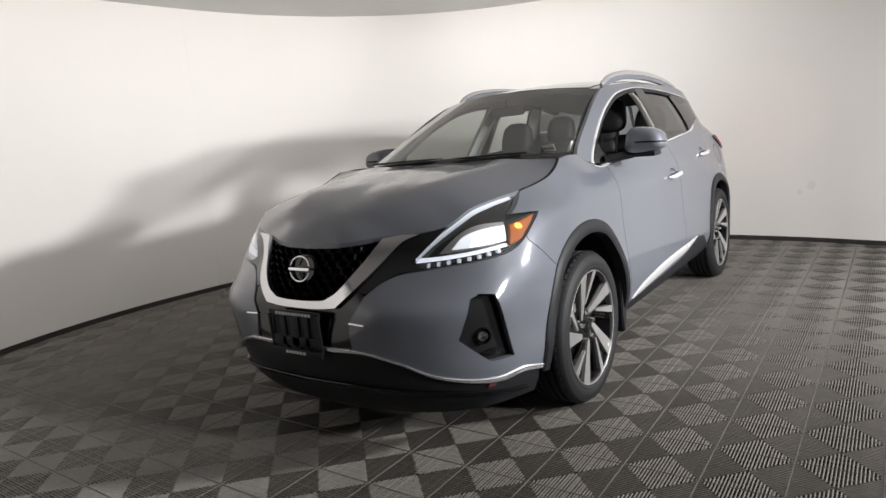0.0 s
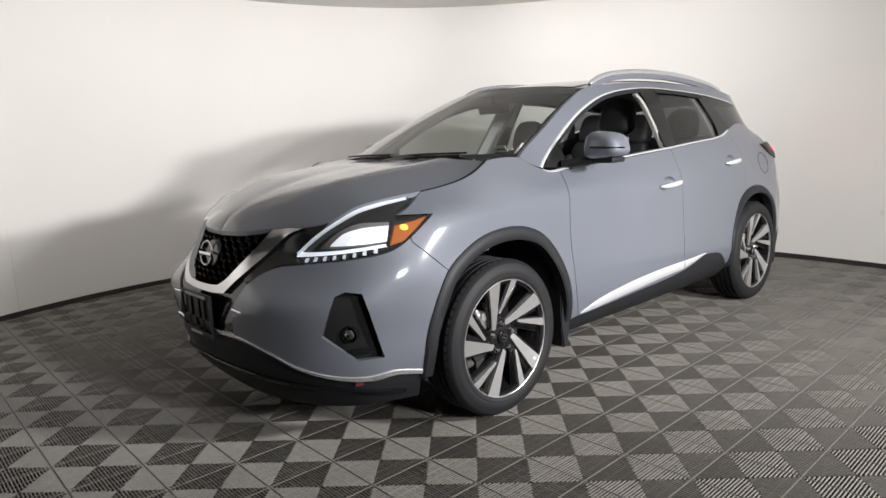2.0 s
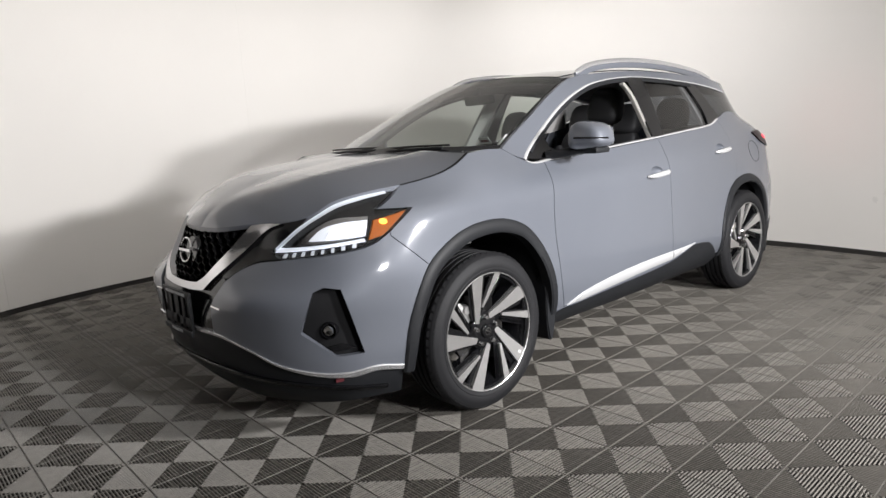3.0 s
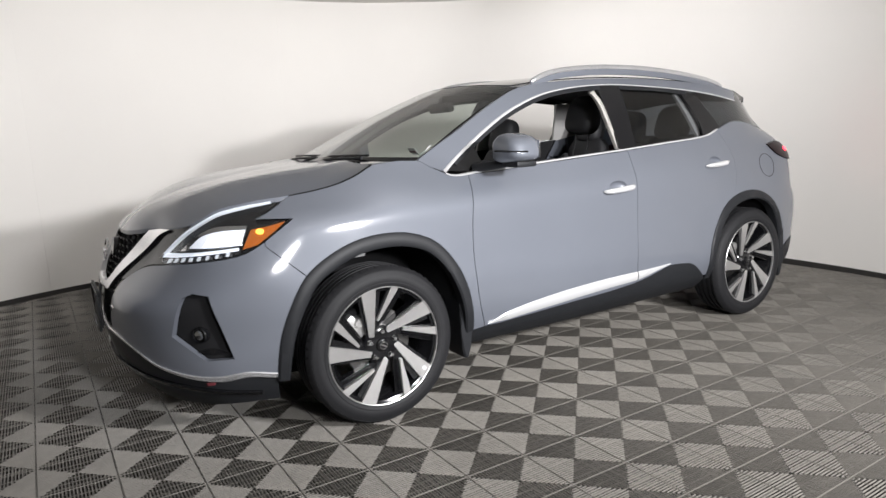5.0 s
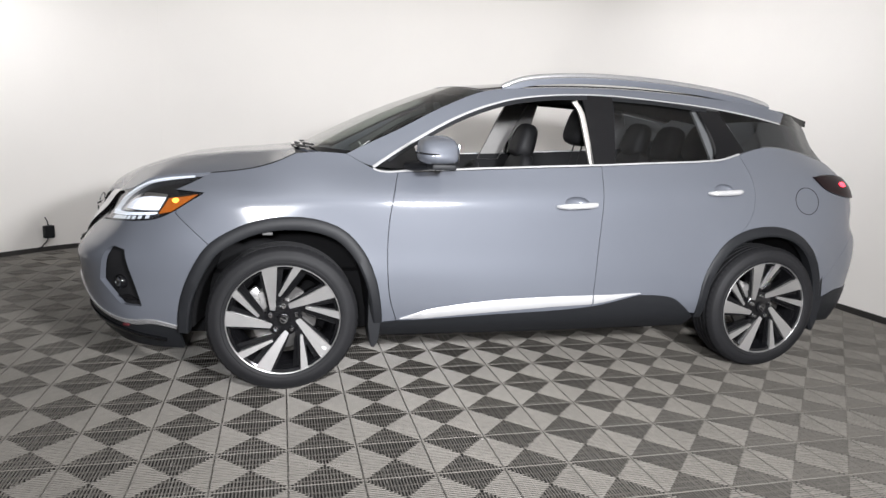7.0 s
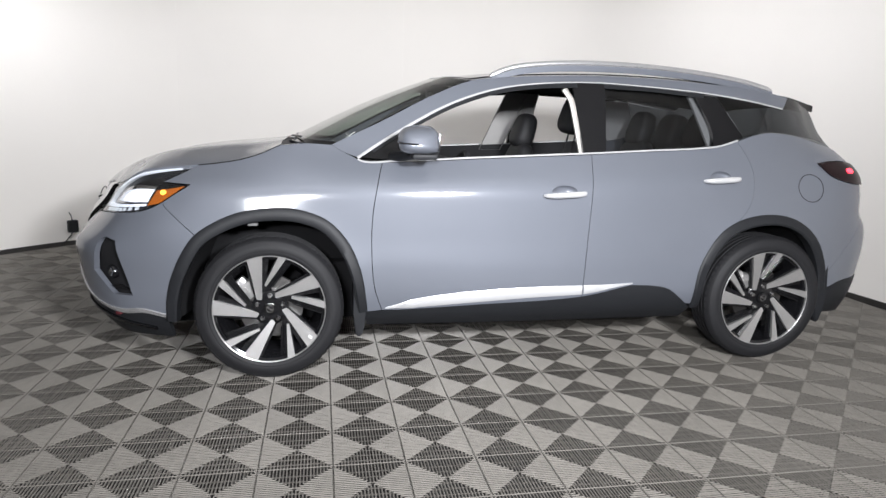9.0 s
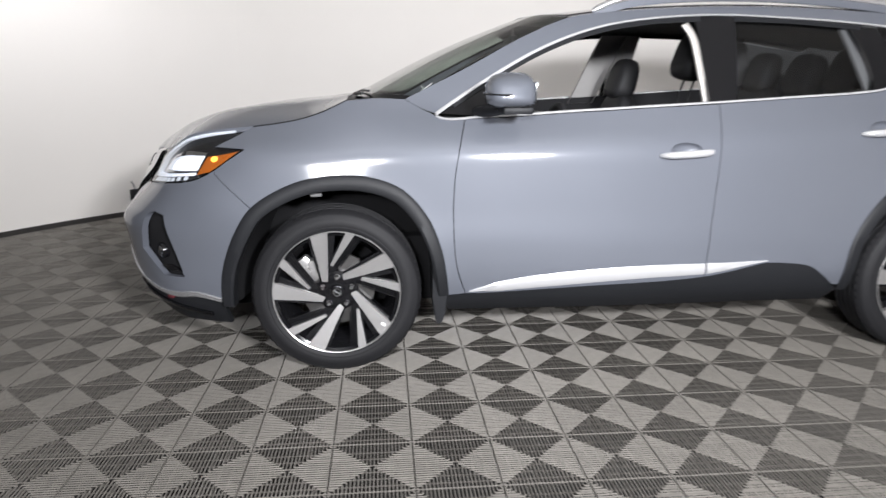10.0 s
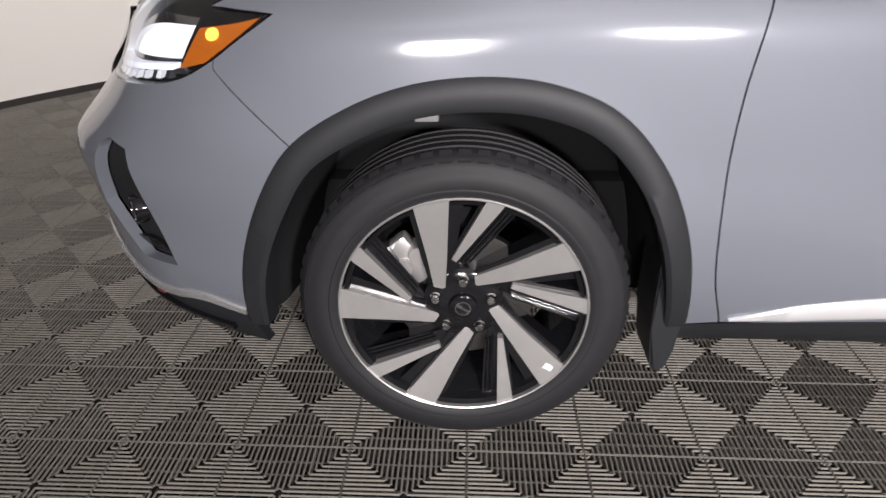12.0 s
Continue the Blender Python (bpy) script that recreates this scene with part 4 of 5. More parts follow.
# ---- wheels ----
def prism(bm, pts, y0, y1, bev=0.0):
    """A plate from an outline in x and z, between two depths; pts may carry their own front depth."""
    a = [bm.verts.new((p[0], p[2] if len(p) > 2 else y0, p[1])) for p in pts]
    b = [bm.verts.new((p[0], y1, p[1])) for p in pts]
    bm.faces.new(a)
    bm.faces.new(b[::-1])
    n = len(pts)
    for k in range(n):
        bm.faces.new((a[k], b[k], b[(k + 1) % n], a[(k + 1) % n]))
    return bm


def polar(r, degrees, y=None):
    p = (r * math.cos(radians(degrees)), r * math.sin(radians(degrees)))
    return p if y is None else (*p, y)


def make_wheel():
    """A 20-inch wheel about the origin, its outer face towards -y."""
    wheel = tagged(new("wheel"), "machined two-tone alloy wheel with black tyre")
    wheel.parent = car
    prof = [(0.274, 0.09), (0.274, -0.092), (0.280, -0.108), (0.291, -0.117), (0.300, -0.1185), (0.303, -0.1165), (0.312, -0.1185), (0.335, -0.1165),
            (0.338, -0.114), (0.350, -0.112), (0.361, -0.102), (0.368, -0.092), (0.372, -0.078)]
    for g in (-0.055, -0.018, 0.018, 0.055):
        prof += [(0.374, g - 0.007), (0.364, g - 0.005), (0.364, g + 0.005), (0.374, g + 0.007)]
    prof += [(0.372, 0.078), (0.366, 0.095), (0.35, 0.11), (0.31, 0.118), (0.27, 0.105)]
    tyre = part("tyre", lathe(bmesh.new(), prof, 96, closed=True), RUBBER, wheel, "black rubber road tyre")
    bm = bmesh.new()
    for k in range(60):   # shoulder blocks
        m = Matrix.Rotation(radians(6 * k), 4, "Y") @ Matrix.Translation((0.3625, -0.0895, 0)) @ Matrix.Rotation(radians(-32), 4, "Z")
        rbox(bm, (0.010, 0.034, 0.026), m, bevel=0)
    part("shoulder_tread", bm, RUBBER, tyre, smooth=0)
    part("rim_barrel", lathe(bmesh.new(), [(0.272, -0.103), (0.262, -0.098), (0.256, -0.07), (0.232, -0.04), (0.228, 0.09), (0.24, 0.1), (0.266, 0.1)], 72), GLOSSBLACK, wheel, "gloss black wheel barrel")
    part("rim_lip", lathe(bmesh.new(), [(0.2812, -0.104), (0.2822, -0.110), (0.2798, -0.1125), (0.2772, -0.111), (0.2762, -0.09)], 96), MACHINED, wheel, "bright machined rim lip")
    for k in range(5):
        a = 72 * k - 2
        wide = [polar(0.2775, 98.5 + a, -0.108), polar(0.2775, 106.5 + a, -0.108), polar(0.2775, 114.5 + a, -0.108), polar(0.16, 122.5 + a, -0.092), polar(0.082, 146 + a, -0.078), polar(0.058, 136 + a, -0.076), polar(0.12, 110 + a, -0.087)]
        part("wide_spoke", prism(bmesh.new(), wide, 0, -0.06), MACHINED, wheel, "bright machined wide spoke", smooth=25)
        back = [polar(0.271, 92 + a, -0.088), polar(0.271, 118 + a, -0.088), polar(0.15, 130 + a, -0.078), polar(0.075, 160 + a, -0.068), polar(0.05, 120 + a, -0.068), polar(0.13, 100 + a, -0.074)]
        part("spoke_back", prism(bmesh.new(), back, 0, -0.03), GLOSSBLACK, wheel, smooth=25)
        thin = [polar(0.2775, 74 + a, -0.107), polar(0.2775, 82.2 + a, -0.107), polar(0.127, 104 + a, -0.086), polar(0.118, 100 + a, -0.085)]
        part("thin_spoke", prism(bmesh.new(), thin, 0, -0.06), MACHINED, wheel, "bright machined thin spoke", smooth=25)
        side = [polar(0.271, 67 + a, -0.080), polar(0.271, 84 + a, -0.088), polar(0.12, 112 + a, -0.074), polar(0.085, 100 + a, -0.064)]
        part("spoke_back", prism(bmesh.new(), side, 0, -0.03), GLOSSBLACK, wheel, smooth=25)
        for i in range(3):
            (x0, z0), (x1, z1) = polar(0.262, 71.5 + a - 2.2 * i), polar(0.112, 94 + a - 4.5 * i)
            part("spoke_ridge", tube(bmesh.new(), [(x0, -0.0865 + 0.002 * i, z0), (x1, -0.0755 + 0.002 * i, z1)], 0.0028, 6), GLOSSBLACK, wheel, smooth=60)
        bm = bmesh.new()
        x, z = polar(0.066, 92 + a)
        lathe(bm, [(0.001, -0.094), (0.008, -0.094), (0.0105, -0.090), (0.0105, -0.078), (0.014, -0.074), (0.014, -0.06)], 12, Matrix.Translation((x, 0, z)))
        part("lug_nut", bm, CHROME, wheel, "chrome lug nut")
    part("hub", lathe(bmesh.new(), [(0.001, -0.078), (0.05, -0.078), (0.084, -0.074), (0.092, -0.066), (0.095, -0.03)], 48), GLOSSBLACK, wheel, "black hub face")
    cap = part("hub_cap", lathe(bmesh.new(), [(0.001, -0.092), (0.026, -0.091), (0.031, -0.088), (0.033, -0.082), (0.033, -0.07)], 40), GLOSSBLACK, wheel, "black centre cap")
    bm = lathe(bmesh.new(), [(0.0155, -0.0915), (0.0155, -0.0935), (0.0185, -0.0935), (0.0185, -0.0905)], 32)
    rbox(bm, (0.034, 0.003, 0.006), Matrix.Translation((0, -0.0928, 0)) @ Matrix.Rotation(radians(30), 4, "Y"), bevel=0)
    part("cap_ring", bm, CHROME, cap, smooth=30)
    part("brake_disc", lathe(bmesh.new(), [(0.07, -0.028), (0.165, -0.028), (0.165, -0.005), (0.07, -0.005)], 48, closed=True), STEEL, wheel, "steel brake disc")
    bm = rbox(bmesh.new(), (0.06, 0.05, 0.12), Matrix.Translation((-0.12, -0.03, 0.10)) @ Matrix.Rotation(radians(-40), 4, "Y"), bevel=0.014)
    lathe(bm, [(0.001, -0.066), (0.02, -0.066), (0.026, -0.05), (0.026, -0.02)], 16, Matrix.Translation((-0.135, 0, 0.085)))
    lathe(bm, [(0.001, -0.066), (0.02, -0.066), (0.026, -0.05), (0.026, -0.02)], 16, Matrix.Translation((-0.102, 0, 0.12)))
    part("brake_caliper", bm, MACHINED, wheel, "bare metal brake caliper", smooth=30)
    return wheel


wheel = make_wheel()
REAR, RIM = 2.963, 1.045   # the rear axle, and the wheels' size against the 20-inch drawing
wheel.location, wheel.scale = (0, -0.825, 0.391), (RIM, 1, RIM)
x, z = polar(0.252, 323)
bm = rbox(bmesh.new(), (0.022, 0.002, 0.014), Matrix.Translation((x, -0.1056, z)) @ Matrix.Rotation(radians(30), 4, "Y"), bevel=0)
copy_thing(wheel, pose(REAR, -0.825, 0.391))
for x in (0, REAR):
    w = copy_thing(wheel, pose(x, 0.825, 0.391))
    w.scale = (RIM, -1, RIM)
part("wheel_sticker", bm, PAPER, wheel, "small white sticker", smooth=0)

# arch liners, mud flaps, underside
bm = rbox(bmesh.new(), (0.05, 0.03, 0.014), Matrix.Translation((-0.08, -0.872, 0.836)), bevel=0.003)
rbox(bm, (0.014, 0.03, 0.03), Matrix.Translation((-0.095, -0.868, 0.849)), bevel=0.003)
part("arch_clip", bm, HEADLINER, car, "small grey clip under the arch")
for name, line, s_back, z_back in (("arch_liner", ARCH_FRONT, 0.505, 0.37), ("arch_liner", ARCH_REAR, 3.225, 0.44)):
    ax = AXLES[0] if line is ARCH_FRONT else AXLES[1]
    c = curve2(line, 0.05)
    hub = np.array([ax, 0.37])
    rings = [(d, hub + (c - hub) * k) for d, k in ((0.005, 0.985), (0.04, 0.95), (0.10, 0.91), (0.5, 0.90))]
    rows = np.stack([skin(q[:, 0], q[:, 1], -d) for d, q in rings])
    n = len(c)
    faces = [(r * n + k, r * n + k + 1, (r + 1) * n + k + 1, (r + 1) * n + k) for r in range(3) for k in range(n - 1)]
    mirrored(solid(name, rows.reshape(-1, 3), faces, DARK, car, "black plastic wheel arch liner"))
for x, w in ((0.475, 0.05), (3.215, 0.05)):
    bm = bmesh.new()
    y = -0.935 if x < 1 else -0.925
    pts = [(-0.035, 0.30), (0.028, 0.30), (0.040, 0.10), (0.030, -0.02), (0.012, -0.075), (-0.005, -0.085), (-0.02, -0.06), (-0.032, 0.05)]
    prism(bm, pts, 0.0, 0.16)
    bmesh.ops.bevel(bm, geom=list(bm.edges), offset=0.008, segments=2, affect="EDGES")
    bmesh.ops.transform(bm, matrix=Matrix.Translation((x, y, 0.30)), verts=bm.verts)
    mirrored(part("mud_flap", bm, CLAD, car, "black plastic mud flap"))
bm = bmesh.new()
rbox(bm, (4.3, 1.1, 0.36), Matrix.Translation((1.3, 0, 0.39)), bevel=0.05)
part("underbody", bm, DARK, car, "dark underbody")
for name, size, place in (("floor_pan", (1.7, 1.40, 0.18), (1.45, 0, 0.29)), ("engine", (1.15, 1.0, 0.44), (0.05, 0, 0.78)), ("luggage_well", (0.95, 1.0, 0.36), (2.95, 0, 0.72))):
    part(name, rbox(bmesh.new(), size, Matrix.Translation(place), bevel=0.04), DARK, car)

# door mirrors
def mirror_shell(n=20, m=28):
    verts, faces = [], []
    for i in range(n + 1):
        t = math.pi * i / n
        for j in range(m):
            a = 2 * math.pi * j / m
            cz, sy, sx = math.cos(t), math.sin(t) * math.sin(a), math.sin(t) * math.cos(a)
            p = np.sign([sx, sy, cz]) * np.abs([sx, sy, cz]) ** 0.62
            x = p[0] * (0.135 if p[0] < 0 else 0.075)
            verts.append((x + 0.01, p[1] * 0.118 * (1 - 0.12 * p[2]) + 0.03 * p[0] * 0.5, p[2] * (0.082 if p[2] > 0 else 0.062) * (1 - 0.18 * p[1] * -1)))
    for i in range(n):
        for j in range(m):
            faces.append((i * m + j, i * m + (j + 1) % m, (i + 1) * m + (j + 1) % m, (i + 1) * m + j))
    return np.array(verts), faces


mv, mf = mirror_shell()
mv = mv + np.array([0.79, -0.995, 1.270])
mirror = solid("door_mirror", mv, mf, PAINT, car, "painted grey door mirror with black foot", smooth=60)
bm = tube(bmesh.new(), [(0.66, -0.78, 1.185), (0.70, -0.83, 1.19), (0.745, -0.89, 1.198), (0.79, -0.96, 1.212)], [0.035, 0.036, 0.034, 0.03], 12, 0.7)
rbox(bm, (0.13, 0.17, 0.03), Matrix.Translation((0.80, -0.975, 1.200)), bevel=0.012)
part("mirror_foot", bm, CLAD, mirror, "black plastic mirror foot")
ring = []
for k in range(15):
    a = radians(-78 + 92 * k / 14)
    px, py = -math.cos(a), math.sin(a)
    p = np.sign([px, py]) * np.abs([px, py]) ** 0.72
    ring.append((0.80 + p[0] * 0.1365, -0.995 + 0.015 * p[0] - 0.1195 * -p[1] * -1 * -1, 1.264 + 0.008 * k / 14))
part("turn_signal", tube(bmesh.new(), ring, 0.0052, 8), GLOSSBLACK, mirror, "dark turn signal line")
bm = rbox(bmesh.new(), (0.006, 0.165, 0.090), Matrix.Translation((0.868, -0.995, 1.272)), bevel=0.002)
part("mirror_glass", bm, CHROME, mirror, "mirror glass")
mirrored(mirror)

# roof rails
line = hermite(np.linspace(0, 1, 8), [(1.245, -0.562, 1.642), (1.35, -0.565, 1.686), (1.5, -0.567, 1.713), (1.75, -0.567, 1.730), (2.1, -0.565, 1.726), (2.45, -0.56, 1.700), (2.75, -0.55, 1.660), (2.98, -0.542, 1.606)], np.linspace(0, 1, 40))
rail = part("roof_rail", tube(bmesh.new(), line, [0.010] + [0.016] * 38 + [0.008], 10, 1.1), RAIL, car, "silver roof rail")
verts = [(p[0], p[1] + d, z) for p in line for d, z in ((-0.008, p[2]), (0.008, p[2]), (-0.012, p[2] - min(0.045, 0.5)), (0.012, p[2] - 0.045))]
web = solid("rail_base", verts, [f for k in range(39) for f in ((4 * k, 4 * k + 4, 4 * k + 6, 4 * k + 2), (4 * k + 1, 4 * k + 3, 4 * k + 7, 4 * k + 5))], PAINT, rail)
mirrored(rail)

# badge, number plate holder, wipers
bm = bmesh.new()
tube(bm, [(-1.068 + 0.25 * (0.062 * math.sin(a)) * 0.8, 0.062 * math.cos(a), 0.888 + 0.055 * math.sin(a)) for a in np.linspace(0.28, math.pi - 0.28, 20)], 0.0038, 8)
tube(bm, [(-1.068 + 0.25 * (0.062 * math.sin(a)) * 0.8, 0.062 * math.cos(a), 0.888 + 0.055 * math.sin(a)) for a in np.linspace(math.pi + 0.28, 2 * math.pi - 0.28, 20)], 0.0038, 8)
badge = part("badge", bm, CHROME, car, "round chrome badge in the grille")
bm = rbox(bmesh.new(), (0.006, 0.130, 0.013), Matrix.Translation((-1.074, 0, 0.888)) @ Matrix.Rotation(radians(12), 4, "Y"), bevel=0.002)
part("badge_bar", bm, CHROME, badge)
part("badge_backing", lathe(bmesh.new(), [(0.001, 0.01), (0.062, 0.01), (0.066, 0.03)], 32, Matrix.Translation((-1.05, 0, 0.888)) @ Matrix.Rotation(radians(-90), 4, "Z") @ Matrix.Rotation(radians(-12), 4, "X")), GLOSSBLACK, badge)
bm = bmesh.new()
rbox(bm, (0.012, 0.325, 0.03), Matrix.Translation((-1.138, 0, 0.698)), bevel=0.004)
rbox(bm, (0.012, 0.325, 0.028), Matrix.Translation((-1.146, 0, 0.522)), bevel=0.004)
for y in (-0.155, 0.155):
    rbox(bm, (0.012, 0.016, 0.17), Matrix.Translation((-1.142, y, 0.61)) @ Matrix.Rotation(radians(-3), 4, "Y"), bevel=0.004)
for y in (-0.075, 0.0, 0.075):
    rbox(bm, (0.010, 0.028 if y else 0.05, 0.15), Matrix.Translation((-1.138, y, 0.61)), bevel=0.003)
rbox(bm, (0.010, 0.31, 0.045), Matrix.Translation((-1.138, 0, 0.57)), bevel=0.003)
rbox(bm, (0.006, 0.30, 0.15), Matrix.Translation((-1.131, 0, 0.61)), bevel=0)
plate = part("plate_holder", bm, CLAD, car, "empty black number plate holder")
for n, z, w, h, x in ((11, 0.698, 0.0155, 0.013, -1.1455), (6, 0.522, 0.0165, 0.013, -1.1535)):
    bm = bmesh.new()
    for k in range(n):
        rbox(bm, (0.001, w, h), Matrix.Translation((x, (k - (n - 1) / 2) * (w + 0.0055), z)), bevel=0)
    part("plate_print", bm, GREYPRINT, plate, "row of small grey print bars", smooth=0)
bm = bmesh.new()
for y0, y1 in ((0.55, 0.02), (0.0, -0.52)):
    tube(bm, [(0.10 + 0.22 * abs(y0) ** 3, y0, 1.252), (0.08, (y0 + y1) / 2, 1.266), (0.10 + 0.22 * abs(y1) ** 3, y1, 1.268)], 0.008, 6)
    tube(bm, [(0.135 + 0.2 * abs(y0) ** 3, y0 + 0.02, 1.272), (0.115, (y0 + y1) / 2, 1.280), (0.135 + 0.2 * abs(y1) ** 3, y1 - 0.02, 1.280)], 0.006, 6)
part("wiper", bm, CLAD, car, "black windscreen wipers")

# ---- cabin ----
bm = bmesh.new()
rbox(bm, (0.62, 1.40, 0.16), Matrix.Translation((0.72, 0, 1.10)), bevel=0.05, segments=3)
rbox(bm, (0.36, 1.36, 0.5), Matrix.Translation((0.72, 0, 0.80)), bevel=0.05)
rbox(bm, (0.22, 0.36, 0.08), Matrix.Translation((0.86, -0.37, 1.165)), bevel=0.03, segments=3)
dash = part("dashboard", bm, LEATHER, car, "black dashboard")
bm = bmesh.new()
wm = Matrix.Translation((1.08, -0.37, 1.03)) @ Matrix.Rotation(radians(-65), 4, "Y")
pts = [wm @ Vector((0.185 * math.cos(a), 0.185 * math.sin(a), 0)) for a in np.linspace(0, 2 * math.pi, 40)]
tube(bm, pts, 0.016, 8)
rbox(bm, (0.15, 0.16, 0.05), wm, bevel=0.02)
rbox(bm, (0.04, 0.35, 0.02), wm, bevel=0.008)
part("steering_wheel", bm, LEATHER, car, "black leather steering wheel")
bm = rbox(bmesh.new(), (0.9, 0.24, 0.34), Matrix.Translation((1.30, 0, 0.62)), bevel=0.04)
part("centre_console", bm, LEATHER, car, "black centre console")


def pillow(bm, size, m, power=0.55, n=14, k=22, narrow=0.0):
    """A soft rounded block, drawn in towards its top."""
    rows = []
    for i in range(n + 1):
        t = math.pi * i / n
        row = []
        for j in range(k):
            a = 2 * math.pi * j / k
            p = np.array([math.sin(t) * math.cos(a), math.sin(t) * math.sin(a), math.cos(t)])
            p = np.sign(p) * np.abs(p) ** power * np.array(size) / 2
            p[:2] *= 1 - narrow * (p[2] / size[2] + 0.5)
            row.append(bm.verts.new(m @ Vector(p)))
        rows.append(row)
    for r, s in zip(rows, rows[1:]):
        for j in range(k):
            bm.faces.new((r[j], r[(j + 1) % k], s[(j + 1) % k], s[j]))
    bmesh.ops.remove_doubles(bm, verts=bm.verts, dist=1e-5)
    return bm


def seat(x, y, width=0.50, tall=0.60, lift=0.0, up=0.0):
    s = tagged(new("seat"), "black leather seat with headrest")
    s.parent = car
    part("cushion", pillow(bmesh.new(), (0.56, width, 0.18), Matrix.Translation((x - 0.05, y, 0.66)) @ Matrix.Rotation(radians(-6), 4, "Y"), 0.4), LEATHER, s)
    m = Matrix.Translation((x + 0.26, y, 0.98 + lift)) @ Matrix.Rotation(radians(14), 4, "Y")
    part("backrest", pillow(bmesh.new(), (0.15, width, tall + 0.06), m, 0.45, 20, 26, 0.22), LEATHER, s)
    for k in (-1, 1):
        part("bolster", pillow(bmesh.new(), (0.13, 0.10, tall * 0.8), m @ Matrix.Translation((-0.045, k * (width / 2 - 0.06), -0.05)), 0.7), LEATHER, s)
    head = part("headrest", pillow(bmesh.new(), (0.15, 0.28, 0.25), m @ Matrix.Translation((-0.02, 0, tall / 2 + 0.115 + up)), 0.62, narrow=0.16), LEATHER, s)
    bm = bmesh.new()
    for k in (-0.06, 0.06):
        tube(bm, [m @ Vector((0, k, tall / 2 - 0.04)), m @ Vector((0, k, tall / 2 + 0.06 + up))], 0.0055, 8)
    part("headrest_post", bm, LEATHER, head)
    return s


seat(1.42, -0.38, lift=-0.13, up=0.19)
seat(1.375, 0.37, lift=-0.06)
for y in (-0.42, 0.42):
    seat(2.30, y, 0.52, 0.54)
seat(2.32, 0.0, 0.30, 0.50)
strip("seat_belt", [(1.645, 1.578), (1.672, 1.52), (1.684, 1.42), (1.692, 1.32), (1.700, 1.225)], [0.03, 0.028, 0.026, 0.026], flank, BELT, car, out=-0.035, depth=0.004, label="pale strip beside the centre pillar")
LIN = []
LIN.append(patch("pillar_lining", outline([(1.715, 1.60), (1.88, 1.60)], [(1.88, 1.60), (1.85, 1.2)], [(1.85, 1.2), (1.725, 1.2)], [(1.725, 1.2), (1.715, 1.60)]), flank, PILLAR_LINING, car, out=-0.04, depth=0.02, gap=0, step=0.06, label="light grey pillar lining"))
LIN.append(patch("pillar_lining", outline([(2.42, 1.56), (2.60, 1.55)], [(2.60, 1.55), (2.74, 1.3)], [(2.74, 1.3), (2.5, 1.25)], [(2.5, 1.25), (2.42, 1.56)]), flank, PILLAR_LINING, car, out=-0.04, depth=0.02, gap=0, step=0.06))
LIN.append(strip("pillar_lining", [(0.50, 1.22), (0.66, 1.32), (0.97, 1.495), (1.24, 1.585), (1.5, 1.62), (2.17, 1.625), (2.6, 1.58)], 0.05, flank, HEADLINER, car, out=-0.03, depth=0.05))
far_pillar = patch("pillar_lining", outline([(1.63, 1.60), (1.79, 1.60)], [(1.79, 1.60), (1.65, 1.17)], [(1.65, 1.17), (1.50, 1.17)], [(1.50, 1.17), (1.63, 1.60)]), flank, PILLAR_LINING, car, out=-0.06, depth=0.03, gap=0, step=0.06)
far_pillar.scale = (1, -1, 1)
for ob in LIN:
    mirrored(ob)
bm = rbox(bmesh.new(), (0.05, 0.24, 0.06), Matrix.Translation((0.965, 0, 1.530)) @ Matrix.Rotation(radians(-15), 4, "Y"), bevel=0.015)
tube(bm, [(0.97, 0, 1.605), (0.96, 0, 1.55)], 0.012, 8)
part("rear_view_mirror", bm, CLAD, car, "black rear-view mirror")
bm = rbox(bmesh.new(), (0.004, 0.075, 0.045), Matrix.Translation((0.43, -0.545, 1.285)) @ Matrix.Rotation(radians(-40), 4, "Y"), bevel=0)
tag = part("dash_tag", bm, PAPER, car, "small white paper tag behind the windscreen", smooth=0)
part("tag_print", rbox(bmesh.new(), (0.002, 0.06, 0.014), Matrix.Translation((0.426, -0.545, 1.282)) @ Matrix.Rotation(radians(-40), 4, "Y"), bevel=0), REDPRINT, tag, smooth=0)
bm = tube(bmesh.new(), [(0.385, -0.685, 1.262), (0.46, -0.675, 1.312)], 0.010, 4, 0.3)
part("paper_strip", bm, PAPER, car, "white paper strip behind the windscreen", smooth=0)

# the drawing's body is drawn out over the real wheelbase and grows a little taller towards the tail
LONGER = [(-1.3, 0), (0.5, 0), (1.2, 0.004), (1.48, 0.02), (1.7, 0.05), (2.0, 0.065), (2.4, 0.085), (2.635, 0.103), (2.83, 0.133), (3.1, 0.145), (3.8, 0.16)]
TALLER = [(-1.3, 1.0), (-0.4, 1.002), (0.0, 1.010), (0.5, 1.016), (1.3, 1.020), (2.0, 1.025), (3.0, 1.035), (3.8, 1.035)]
wheel_parts = {o for w in car.children if w.name.startswith("wheel") for o in (w, *w.children_recursive)}
for me in {o.data for o in car.children_recursive if o.type == "MESH" and o not in wheel_parts}:
    co = np.empty(3 * len(me.vertices))
    me.vertices.foreach_get("co", co)
    co = co.reshape(-1, 3)
    co[:, 2] *= np.interp(co[:, 0], *zip(*TALLER))
    co[:, 0] += hermite(*zip(*LONGER), co[:, 0])
    me.vertices.foreach_set("co", co.ravel())
    me.update()

